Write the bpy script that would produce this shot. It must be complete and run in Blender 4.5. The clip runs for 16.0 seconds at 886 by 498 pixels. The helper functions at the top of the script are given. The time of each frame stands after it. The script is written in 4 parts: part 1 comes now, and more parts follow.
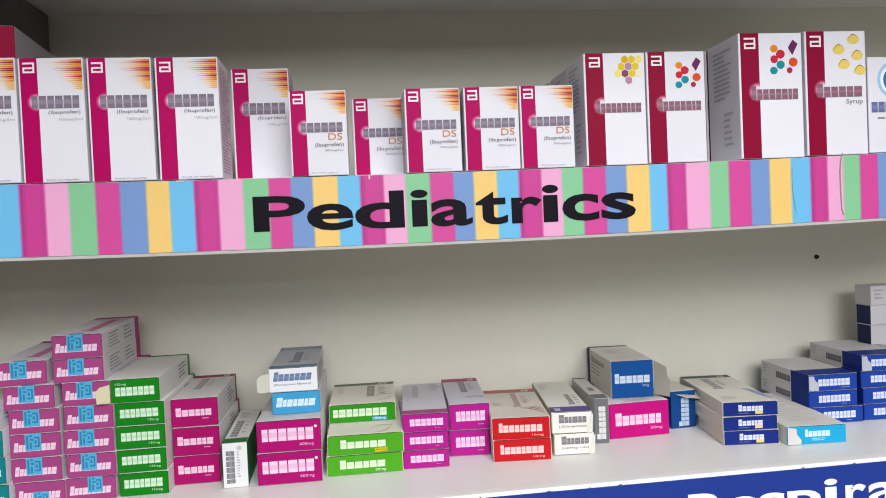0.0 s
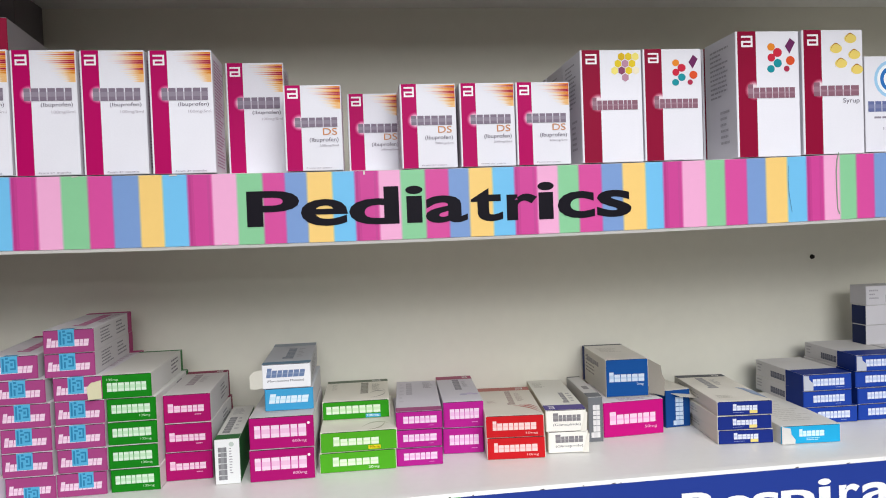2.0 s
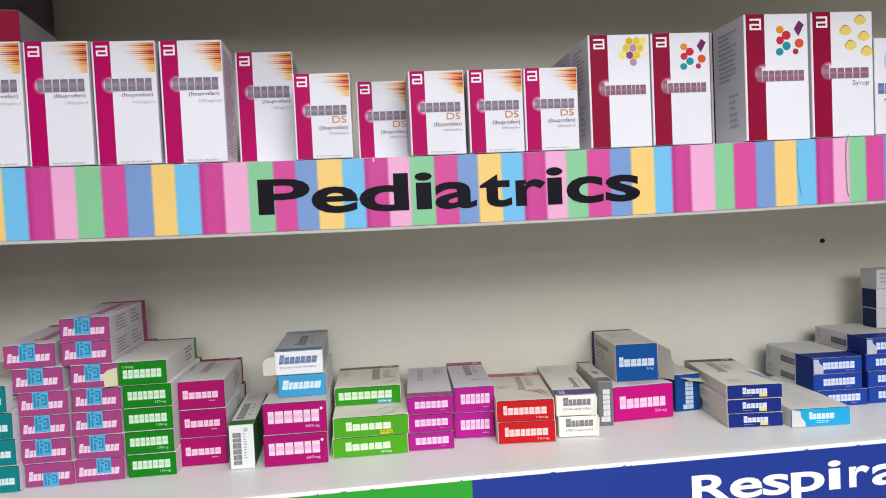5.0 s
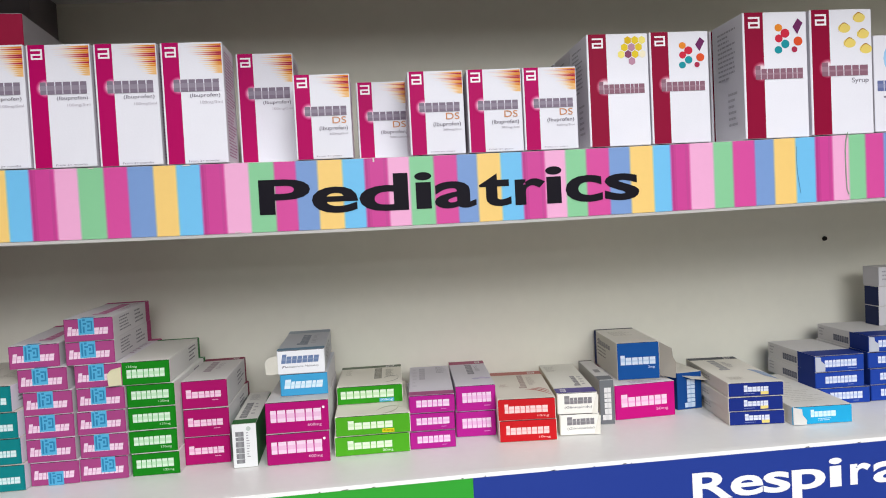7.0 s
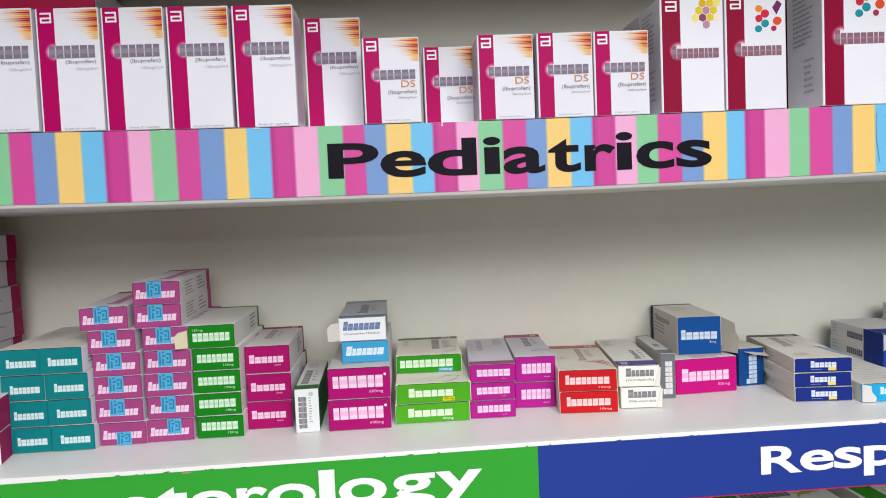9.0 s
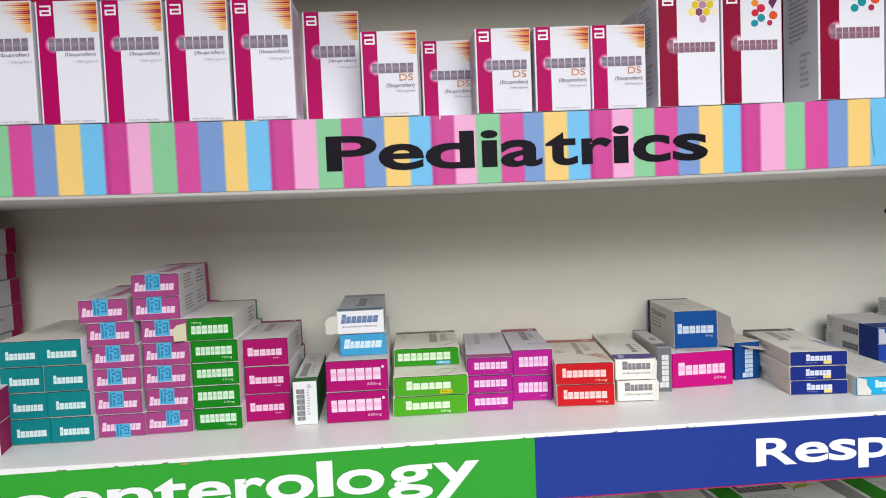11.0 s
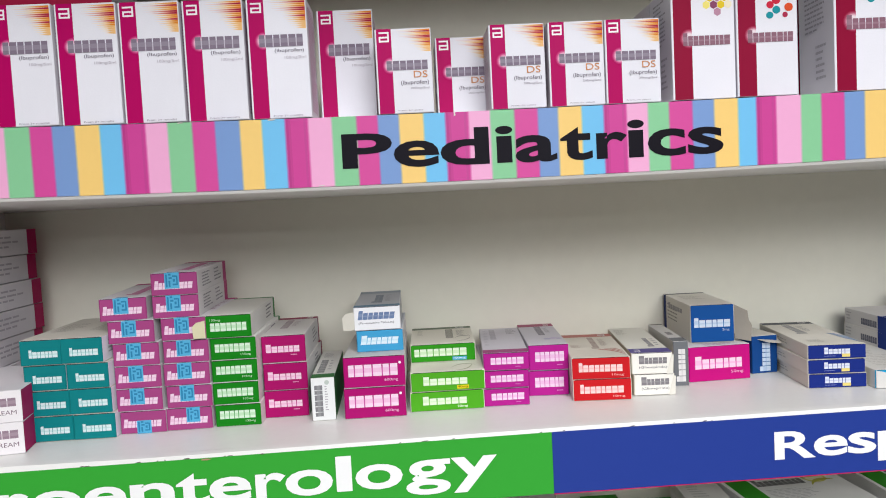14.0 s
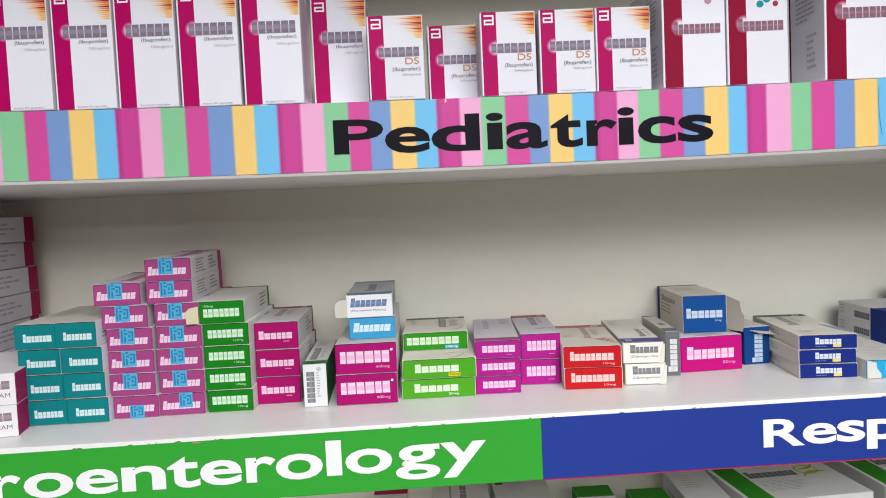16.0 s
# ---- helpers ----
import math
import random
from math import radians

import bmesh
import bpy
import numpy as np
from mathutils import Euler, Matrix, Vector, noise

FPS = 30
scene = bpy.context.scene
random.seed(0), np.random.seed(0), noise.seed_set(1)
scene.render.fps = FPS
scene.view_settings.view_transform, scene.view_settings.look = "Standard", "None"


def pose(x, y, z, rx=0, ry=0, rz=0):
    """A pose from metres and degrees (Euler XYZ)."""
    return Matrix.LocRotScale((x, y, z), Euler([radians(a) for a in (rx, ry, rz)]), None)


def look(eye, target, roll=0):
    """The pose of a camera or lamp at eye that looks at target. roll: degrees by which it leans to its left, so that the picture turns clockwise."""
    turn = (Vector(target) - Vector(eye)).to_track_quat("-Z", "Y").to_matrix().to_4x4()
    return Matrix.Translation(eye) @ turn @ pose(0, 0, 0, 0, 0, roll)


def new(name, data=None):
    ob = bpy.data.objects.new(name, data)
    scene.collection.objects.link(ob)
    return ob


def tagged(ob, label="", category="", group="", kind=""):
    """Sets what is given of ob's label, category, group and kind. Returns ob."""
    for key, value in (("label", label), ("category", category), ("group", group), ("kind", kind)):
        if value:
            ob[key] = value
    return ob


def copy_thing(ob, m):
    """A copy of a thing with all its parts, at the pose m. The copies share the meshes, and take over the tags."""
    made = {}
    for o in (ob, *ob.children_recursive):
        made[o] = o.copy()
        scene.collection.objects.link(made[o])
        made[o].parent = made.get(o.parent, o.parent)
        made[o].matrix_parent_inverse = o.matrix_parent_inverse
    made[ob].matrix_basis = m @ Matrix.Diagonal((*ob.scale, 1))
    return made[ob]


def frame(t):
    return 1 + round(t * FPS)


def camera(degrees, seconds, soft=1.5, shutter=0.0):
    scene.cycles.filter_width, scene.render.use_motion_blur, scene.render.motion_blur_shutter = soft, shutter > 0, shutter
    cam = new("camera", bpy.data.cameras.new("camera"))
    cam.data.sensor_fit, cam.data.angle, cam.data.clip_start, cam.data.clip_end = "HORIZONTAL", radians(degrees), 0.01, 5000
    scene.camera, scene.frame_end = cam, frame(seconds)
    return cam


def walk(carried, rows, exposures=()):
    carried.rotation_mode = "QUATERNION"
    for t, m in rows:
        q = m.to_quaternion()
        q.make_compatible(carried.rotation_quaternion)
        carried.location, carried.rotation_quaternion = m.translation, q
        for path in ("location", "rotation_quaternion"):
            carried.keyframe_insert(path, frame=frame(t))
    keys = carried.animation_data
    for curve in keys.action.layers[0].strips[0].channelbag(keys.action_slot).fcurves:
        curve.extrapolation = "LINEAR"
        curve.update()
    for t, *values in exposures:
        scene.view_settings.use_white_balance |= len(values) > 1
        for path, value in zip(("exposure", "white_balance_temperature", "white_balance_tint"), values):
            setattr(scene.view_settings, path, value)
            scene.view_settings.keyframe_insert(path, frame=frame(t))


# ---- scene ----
cam = camera(62.6, 16.0, 1.0)
PATH = [
    (0, (0.28, -0.636, 1.409), (0.497, 1.352, 1.36), -2.5),
    (0.5, (0.282, -0.638, 1.41), (0.495, 1.35, 1.359), -2.6),
    (1, (0.283, -0.638, 1.413), (0.484, 1.351, 1.355), -2.6),
    (1.5, (0.28, -0.635, 1.407), (0.487, 1.353, 1.343), -2.6),
    (2, (0.282, -0.633, 1.407), (0.508, 1.353, 1.354), -2.1),
    (2.5, (0.28, -0.635, 1.406), (0.497, 1.352, 1.351), -2.1),
    (3, (0.279, -0.636, 1.404), (0.494, 1.351, 1.345), -2.1),
    (3.5, (0.279, -0.638, 1.404), (0.487, 1.35, 1.345), -2.3),
    (4, (0.281, -0.639, 1.406), (0.477, 1.35, 1.339), -2.6),
    (6.5, (0.281, -0.636, 1.4), (0.487, 1.351, 1.316), -2.7),
    (7, (0.286, -0.642, 1.403), (0.469, 1.348, 1.324), -2.9),
    (7.5, (0.282, -0.643, 1.397), (0.439, 1.349, 1.3), -3.0),
    (8, (0.27, -0.632, 1.39), (0.378, 1.362, 1.27), -2.4),
    (8.5, (0.256, -0.629, 1.386), (0.362, 1.365, 1.262), -2.2),
    (9, (0.252, -0.636, 1.385), (0.353, 1.358, 1.276), -2.4),
    (11.5, (0.253, -0.64, 1.379), (0.358, 1.354, 1.264), -2.3),
    (12, (0.258, -0.64, 1.386), (0.348, 1.354, 1.265), -3.0),
    (12.5, (0.256, -0.64, 1.383), (0.348, 1.354, 1.264), -2.9),
    (13, (0.256, -0.641, 1.382), (0.335, 1.354, 1.26), -3.1),
    (13.5, (0.253, -0.642, 1.383), (0.329, 1.353, 1.262), -3.0),
    (14, (0.25, -0.643, 1.379), (0.318, 1.353, 1.26), -2.9),
    (14.5, (0.256, -0.641, 1.378), (0.315, 1.354, 1.256), -3.6),
    (15, (0.256, -0.64, 1.376), (0.332, 1.354, 1.247), -3.3),
    (15.5, (0.257, -0.638, 1.356), (0.339, 1.355, 1.216), -2.8),
    (16, (0.261, -0.648, 1.364), (0.319, 1.348, 1.252), -2.6),
]
walk(cam, [(t, look(eye, target, roll)) for t, eye, target, roll in PATH])

# ---- world and lamps ----
world = bpy.data.worlds.new("shop_air")
scene.world = world
world.use_nodes = True
world.node_tree.nodes["Background"].inputs[0].default_value = (0.9, 0.95, 1.0, 1)
world.node_tree.nodes["Background"].inputs[1].default_value = 0.05
scene.view_settings.exposure = 0.0


def lamp(x, y, z, sx, sy, watts, color=(0.97, 0.975, 1.005)):
    data = bpy.data.lights.new("stand_in_light", "AREA")
    data.shape, data.size, data.size_y, data.energy, data.color = "RECTANGLE", sx, sy, watts, color
    ob = new("stand_in_light", data)
    ob.matrix_world = look((x, y, z), (x, y + 0.001, z - 1))
    return ob


# unseen lights added before the shelving; low heights send light into its bays
LAMPS = [(0.54, -1.1, 2.5, 0.9, 0.5, 13), (0.54, -1.4, 1.98, 0.9, 0.8, 25), (0.54, -2.3, 2.0, 1.6, 1.2, 60), (0.54, -6.0, 2.3, 2.4, 1.2, 110)]
for row in LAMPS:
    lamp(*row)


# ---- materials ----
def lin(h):
    c = [int(h[i:i + 2], 16) / 255 for i in (0, 2, 4)]
    return tuple(v / 12.92 if v <= 0.04045 else ((v + 0.055) / 1.055) ** 2.4 for v in c) + (1.0,)


MATS = {}


def mat(key, h, rough=0.45, grain=0.06, scale=90.0, bump=0.02, spread=0.06, coat=0.0, spec=0.4):
    """A surface of colour h with fine grain, broad soft blotches and a difference from thing to thing."""
    if key in MATS:
        return MATS[key]
    m = bpy.data.materials.new(key)
    m.use_nodes = True
    nt = m.node_tree
    bsdf = nt.nodes["Principled BSDF"]
    co = nt.nodes.new("ShaderNodeTexCoord")
    fine = nt.nodes.new("ShaderNodeTexNoise")
    fine.inputs["Scale"].default_value, fine.inputs["Detail"].default_value = scale * 8, 3
    broad = nt.nodes.new("ShaderNodeTexNoise")
    broad.inputs["Scale"].default_value, broad.inputs["Detail"].default_value = scale * 0.25, 4
    nt.links.new(co.outputs["Object"], fine.inputs["Vector"])
    nt.links.new(co.outputs["Object"], broad.inputs["Vector"])
    info = nt.nodes.new("ShaderNodeObjectInfo")
    add = nt.nodes.new("ShaderNodeMath")
    add.operation = "MULTIPLY_ADD"
    add.inputs[1].default_value = grain
    nt.links.new(fine.outputs["Fac"], add.inputs[0])
    two = nt.nodes.new("ShaderNodeMath")
    two.operation = "MULTIPLY_ADD"
    two.inputs[1].default_value = grain * 1.5
    nt.links.new(broad.outputs["Fac"], two.inputs[0])
    nt.links.new(add.outputs[0], two.inputs[2])
    three = nt.nodes.new("ShaderNodeMath")
    three.operation = "MULTIPLY_ADD"
    three.inputs[1].default_value = spread
    nt.links.new(info.outputs["Random"], three.inputs[0])
    three.inputs[2].default_value = 1.0 - grain * 1.25 - spread * 0.5
    nt.links.new(three.outputs[0], add.inputs[2])
    hsv = nt.nodes.new("ShaderNodeHueSaturation")
    hsv.inputs["Color"].default_value = lin(h)
    nt.links.new(two.outputs[0], hsv.inputs["Value"])
    nt.links.new(hsv.outputs["Color"], bsdf.inputs["Base Color"])
    rr = nt.nodes.new("ShaderNodeMapRange")
    rr.inputs["To Min"].default_value, rr.inputs["To Max"].default_value = rough - 0.07, rough + 0.1
    nt.links.new(broad.outputs["Fac"], rr.inputs["Value"])
    nt.links.new(rr.outputs["Result"], bsdf.inputs["Roughness"])
    bsdf.inputs["Specular IOR Level"].default_value = spec
    if coat:
        bsdf.inputs["Coat Weight"].default_value, bsdf.inputs["Coat Roughness"].default_value = coat, 0.25
    if bump:
        b = nt.nodes.new("ShaderNodeBump")
        b.inputs["Strength"].default_value, b.inputs["Distance"].default_value = bump * 5, 0.0004
        nt.links.new(broad.outputs["Fac"], b.inputs["Height"])
        nt.links.new(b.outputs["Normal"], bsdf.inputs["Normal"])
    MATS[key] = m
    return m


def card(h, rough=0.55):
    return mat("card_" + h, h, rough, spec=0.18)


def ink(h):
    return mat("ink_" + h, h, 0.5, 0.03, 120, 0.0, 0.0, 0.0, 0.1)


WHITE = "E6E6ED"
CREAM = "E4E0D2"
GREYW = "D3D2D6"
MAG = "B0005C"
PINKB = "A0427C"
DMAR = "8C0A34"


# ---- mesh helpers ----
def part(name, bm, material, parent=None, label=""):
    me = bpy.data.meshes.new(name)
    bm.to_mesh(me)
    bm.free()
    for m in (material if isinstance(material, (list, tuple)) else [material]):
        me.materials.append(m)
    ob = new(name, me)
    if parent is not None:
        ob.parent = parent
    if label:
        ob["label"] = label
    return ob


def box_bm(x0, y0, z0, x1, y1, z1, bevel=0.0, seg=1):
    bm = bmesh.new()
    bmesh.ops.create_cube(bm, size=1.0, matrix=Matrix.Translation(((x0 + x1) / 2, (y0 + y1) / 2, (z0 + z1) / 2)) @ Matrix.Diagonal((x1 - x0, y1 - y0, z1 - z0, 1)))
    if bevel:
        bmesh.ops.bevel(bm, geom=bm.edges[:], offset=bevel, segments=seg, affect="EDGES", profile=0.7)
    return bm


def sheet_bm(points, thick=0.0004):
    """A thin card polygon through the points, given in order, with thickness."""
    bm = bmesh.new()
    n = (Vector(points[1]) - Vector(points[0])).cross(Vector(points[2]) - Vector(points[0])).normalized() * thick
    a = [bm.verts.new(p) for p in points]
    b = [bm.verts.new(Vector(p) + n) for p in points]
    k = len(points)
    bm.faces.new(a[::-1])
    bm.faces.new(b)
    for i in range(k):
        bm.faces.new((a[i], a[(i + 1) % k], b[(i + 1) % k], b[i]))
    return bm


GLYPHS = {}


def glyph(text, bold=0.0):
    """Vertices and faces of a text in Blender's own font, scaled into the unit square."""
    key = (text, bold)
    if key not in GLYPHS:
        cu = bpy.data.curves.new("text", "FONT")
        cu.body, cu.offset, cu.resolution_u = text, bold, 4
        ob = bpy.data.objects.new("text", cu)
        scene.collection.objects.link(ob)
        bpy.context.view_layer.update()
        me = bpy.data.meshes.new_from_object(ob.evaluated_get(bpy.context.evaluated_depsgraph_get()))
        v = np.array([p.co[:2] for p in me.vertices])
        f = [tuple(p.vertices) for p in me.polygons]
        lo, hi = v.min(0), v.max(0)
        GLYPHS[key] = ((v - lo) / (hi - lo), f)
        bpy.data.objects.remove(ob)
        bpy.data.curves.remove(cu)
        bpy.data.meshes.remove(me)
    return GLYPHS[key]


class Face:
    """One side of a carton w wide, d deep and h high, with its base's front left corner at the origin; u and v run from 0 to 1."""

    def __init__(self, side, w, d, h):
        self.side, self.w, self.d, self.h = side, w, d, h

    def at(self, u, v, off):
        w, d, h = self.w, self.d, self.h
        if self.side == "F":
            return (u * w, -off, v * h)
        if self.side == "T":
            return (u * w, v * d, h + off)
        if self.side == "R":
            return (w + off, u * d, v * h)
        return (-off, (1 - u) * d, v * h)


def flat_polys(face, polys, off):
    bm = bmesh.new()
    for poly in polys:
        bm.faces.new([bm.verts.new(face.at(u, v, off)) for u, v in poly])
    bmesh.ops.remove_doubles(bm, verts=bm.verts[:], dist=1e-7)
    return bm


def rect(u0, v0, u1, v1):
    return [(u0, v0), (u1, v0), (u1, v1), (u0, v1)]


def disc(uc, vc, ru, rv, n=20):
    return [(uc + ru * math.cos(2 * math.pi * i / n), vc + rv * math.sin(2 * math.pi * i / n)) for i in range(n)]


def letter_bars(rng, u0, v0, u1, v1, n, style, upright):
    """A plain bar with a paler middle for a word that is not spelled out, faintly notched: quads, and the tone of each (0 full, 1 pale, 2 faint)."""
    caps, slant = style is True, 0.3 / n if style == "italic" else 0.0
    widths = [rng.uniform(0.75, 1.2) for _ in range(n)]
    total, at = sum(widths), 0.0
    quads = []
    for i in range(n):
        c = at + widths[i] / total
        a, b = at, c - 0.15 / n if i < n - 1 else c
        at = c
        top = 1.0 if caps or i == 0 else 0.76
        low, high = 0.32, top - 0.30
        quads += [(a, 0.0, b, low, 0), (a, low, b, high, 1), (a, high, b, top, 0)]
        if i < n - 1:
            quads += [(b, 0.0, c, low, 2), (b, low, c, high, 2)]

    def put(u, v):
        u += slant * (v - 0.5)
        if upright:
            return (u0 + (1 - v) * (u1 - u0), v0 + u * (v1 - v0))
        return (u0 + u * (u1 - u0), v0 + v * (v1 - v0))

    return [[put(x, y) for x, y in rect(*q[:4])] for q in quads], [q[4] for q in quads]


def swoosh(u0, v0, u1, v1, bend, wide, n=10):
    """A curved stroke from one point to another, pointed at both ends."""
    du, dv = u1 - u0, v1 - v0
    out = []
    for i in range(n + 1):
        t = i / n
        q = bend * 4 * t * (1 - t)
        out.append((u0 + du * t - dv * q, v0 + dv * t + du * q, wide * math.sin(math.pi * (0.06 + 0.88 * t)) / 2))
    return [[(a[0], a[1] - a[2]), (b[0], b[1] - b[2]), (b[0], b[1] + b[2]), (a[0], a[1] + a[2])] for a, b in zip(out, out[1:])]


def blend(a, b, f):
    return "".join("%02X" % round(int(a[i:i + 2], 16) * (1 - f) + int(b[i:i + 2], 16) * f) for i in (0, 2, 4))


def text_lines(rng, u0, v0, u1, v1, rows, fill=0.45):
    out = []
    for r in range(rows):
        a = v1 - (v1 - v0) * (r + fill) / rows
        b = v1 - (v1 - v0) * r / rows
        u = u0
        stop = u0 + (u1 - u0) * rng.uniform(0.55, 1.0)
        while u < stop:
            e = min(stop, u + (u1 - u0) * rng.uniform(0.06, 0.2))
            out.append(rect(u, a, e, b))
            u = e + (u1 - u0) * 0.025
    return out


def carton(name, label, w, h, d, colors, decor=(), category="medicine box", group="", seed=1, rim=0.0, edge=""):
    """A folded card carton: body with its sides' colours (front, back, side, top), a tucked end flap, and its printing."""
    rng = random.Random(seed)
    thing = tagged(new(name), label, category, group)
    bm = box_bm(0, 0, 0, w, d, h)
    side = {"F": 0, "B": 1, "S": 2, "T": 3}
    for f in bm.faces:
        n = f.normal
        f.material_index = side["F"] if n.y < -0.5 else side["B"] if n.y > 0.5 else side["S"] if abs(n.x) > 0.5 else side["T"]
    bmesh.ops.bevel(bm, geom=bm.edges[:], offset=0.0005, segments=1, affect="EDGES", material=-1)
    part("carton_body", bm, [card(edge or colors[0]), card(colors[1]), card(colors[2]), card(colors[3])], thing)
    if rim:
        part("end_flap", box_bm(rim, -0.0007, rim * 0.8, w - rim * 1.2, 0.0, h - rim * 1.3, 0.0003), card(colors[0]), thing)
        # dark strip painted on for the shade in the flap's tuck gap
        part("tuck_slit", flat_polys(Face("F", w, d, h), [rect(0.03, 1 - 0.0009 / h, 0.97, 1 - 0.0002 / h)], 0.0002), ink("3A3236"), thing)
    base = 0.0008 if rim else 0.0
    level = 0
    for item in decor:
        level += 1
        kind, s = item[0], item[1]
        face = Face(s, w, d, h)
        off = (base if s == "F" else 0.0) + 0.00003 * level
        if kind == "band":
            part("colour_band", flat_polys(face, [rect(*item[2])], off), ink(item[3]), thing)
        elif kind == "word":
            r, n, col, caps, upright = item[2:7]
            ground = item[7] if len(item) > 7 else colors[{"F": 0, "T": 3}.get(s, 2)]
            quads, tones = letter_bars(rng, *r, n, caps, upright)
            bm = flat_polys(face, quads, off)
            bm.faces.ensure_lookup_table()
            for f, tone in zip(bm.faces, tones):
                f.material_index = tone
            thin = 0.24 if int(ground[2:4], 16) > 180 else 0.0
            part("wordmark", bm, [ink(blend(col, ground, 0.1 + thin)), ink(blend(col, ground, 0.2 + thin)), ink(blend(col, ground, 0.62 + 0.5 * thin))], thing)
        elif kind == "text":
            _, _, r, s_text, col = item
            v, fs = glyph(s_text)
            bm = bmesh.new()
            vs = [bm.verts.new(face.at(r[0] + a * (r[2] - r[0]), r[1] + b * (r[3] - r[1]), off)) for a, b in v]
            for f in fs:
                try:
                    bm.faces.new([vs[i] for i in f])
                except ValueError:
                    pass
            part("small_print", bm, ink(col), thing)
        elif kind == "lines":
            _, _, r, rows, col = item
            part("small_print", flat_polys(face, text_lines(rng, *r, rows * 2 if s == 'T' else rows, 0.4), off), ink(blend(col, colors[3], 0.45) if s == "T" else col), thing)
        elif kind == "disc":
            _, _, c, r, col = item
            part("printed_spot", flat_polys(face, [disc(c[0], c[1], r, r * w / h if s == "F" else r * w / d)], off), ink(col), thing)
        elif kind == "poly":
            _, _, polys, col = item
            shape = part("printed_shape" if len(polys) < 6 else "streak_print", flat_polys(face, polys, off), ink(col), thing)
            if len(polys) >= 6:
                shape["kind"] = "stuff"
        elif kind == "sticker":
            _, _, r = item
            st = part("seal_sticker", flat_polys(face, [rect(*r)], off), ink("55A9D0"), thing, "light blue foil seal sticker")
            a, b, c, e = r
            pat = [rect(a + (c - a) * x0, b + (e - b) * y0, a + (c - a) * x1, b + (e - b) * y1) for x0, y0, x1, y1 in
                   ((0.08, 0.1, 0.2, 0.9), (0.28, 0.12, 0.4, 0.5), (0.3, 0.6, 0.52, 0.72), (0.55, 0.2, 0.9, 0.3), (0.8, 0.3, 0.9, 0.8), (0.55, 0.72, 0.8, 0.82), (0.58, 0.42, 0.72, 0.6), (0.28, 0.82, 0.45, 0.94))]
            part("seal_print", flat_polys(face, pat, off + 0.000015), ink("2F7FA8"), st)
        elif kind == "flap":
            _, _, pts, col = item
            part("open_flap", sheet_bm(pts), card(col), thing, "folded-out card flap")
    return thing


# ---- the shelving ----
def sag(x):
    return 0.0215 * (x - 0.35) ** 2


def droop(x):
    """The lower signs rise a little along the shelf."""
    return (0.0135 if x < 0.37 else 0.0075) * (x - 0.37)


X0, X1, YB = -0.262, 1.12, 0.285
PAINT = mat("shelf_paint", "E8E7E4", 0.38, 0.05, 14, 0.012, 0.0)
WALLP = mat("back_panel_paint", "E0DECF", 0.5, 0.06, 8, 0.015, 0.0)
# room greys are kept dark to cut the light bounced onto the shelves
ROOM = mat("room_paint", "B2AFAB", 0.7, 0.06, 3, 0.01, 0.0)
TILE = mat("floor_tile", "8C8781", 0.35, 0.1, 4, 0.01, 0.0)


def shelf(name, top, thick, label, front=0.0):
    """A shelf board with a soft front edge, bent a little like the strip on it."""
    bm = bmesh.new()
    n = 48
    prof = [(front + 0.003, -thick), (front + 0.0015, -thick + 0.002), (front + 0.0015, -0.0045), (front + 0.0045, -0.0012), (front + 0.012, 0.0), (front + 0.016, 0.0), (YB, 0.0), (YB, -thick)]
    rings = []
    for i in range(n + 1):
        x = X0 + (X1 - X0) * i / n
        s = sag(x) if name == "shelf_middle" else 0.0
        lip = [0.0] * len(prof)
        if name == "shelf_lower":
            edge = max(0.0, 0.0050 + droop(x))
            lip = [0.0, 0.0, edge, edge + 0.0008, edge, 0.0, 0.0, 0.0]
        rings.append([bm.verts.new((x, y, top + z + e + s * (1 - y / YB))) for (y, z), e in zip(prof, lip)])
    for a, b in zip(rings, rings[1:]):
        for j in range(len(prof)):
            bm.faces.new((a[j], b[j], b[(j + 1) % len(prof)], a[(j + 1) % len(prof)]))
    bm.faces.new(rings[0])
    bm.faces.new(rings[-1][::-1])
    bmesh.ops.recalc_face_normals(bm, faces=bm.faces[:])
    return tagged(part(name, bm, PAINT), label, "shelf", kind="structure")


# unseen top board; its front is brought forward to shade the bay below
shelf("shelf_top", 1.752, 0.066, "white painted shelf board above the syrup boxes", -0.14)
shelf("shelf_middle", 1.4615, 0.0645, "white painted shelf board with striped front strip")
shelf("shelf_lower", 1.168, 0.054, "white painted shelf board with scuffed front edge")
shelf("shelf_bottom", 0.876, 0.062, "white painted shelf board in the shade")
tagged(part("back_panel", box_bm(X0, YB, 0.0, X1, YB + 0.02, 2.2), WALLP), "off-white painted back panel of the shelving", "panel", kind="structure")
# unseen end panels added; the left one stands close in to darken its end
tagged(part("side_panel_left", box_bm(X0 - 0.02, -0.14, 0, X0, YB + 0.02, 2.2, 0.001), PAINT), "white painted side panel of the shelving", "panel", kind="structure")
tagged(part("side_panel_right", box_bm(X1, -0.14, 0, X1 + 0.02, YB + 0.02, 2.2, 0.001), PAINT), "white painted side panel of the shelving", "panel", kind="structure")
# assumed room shell, all out of view, that closes in the bounced light
tagged(part("floor", box_bm(-4, -11, -0.1, 5, 0.6, 0), TILE), "grey shop floor tiles", "floor", kind="structure")
tagged(part("ceiling", box_bm(-4, -11, 2.7, 5, 0.6, 2.8), ROOM), "plain white shop ceiling", "ceiling", kind="structure")
tagged(part("wall_north", box_bm(-4, 0.5, 0, 5, 0.6, 2.7), ROOM), "plain painted shop wall behind the shelving", "wall", kind="structure")
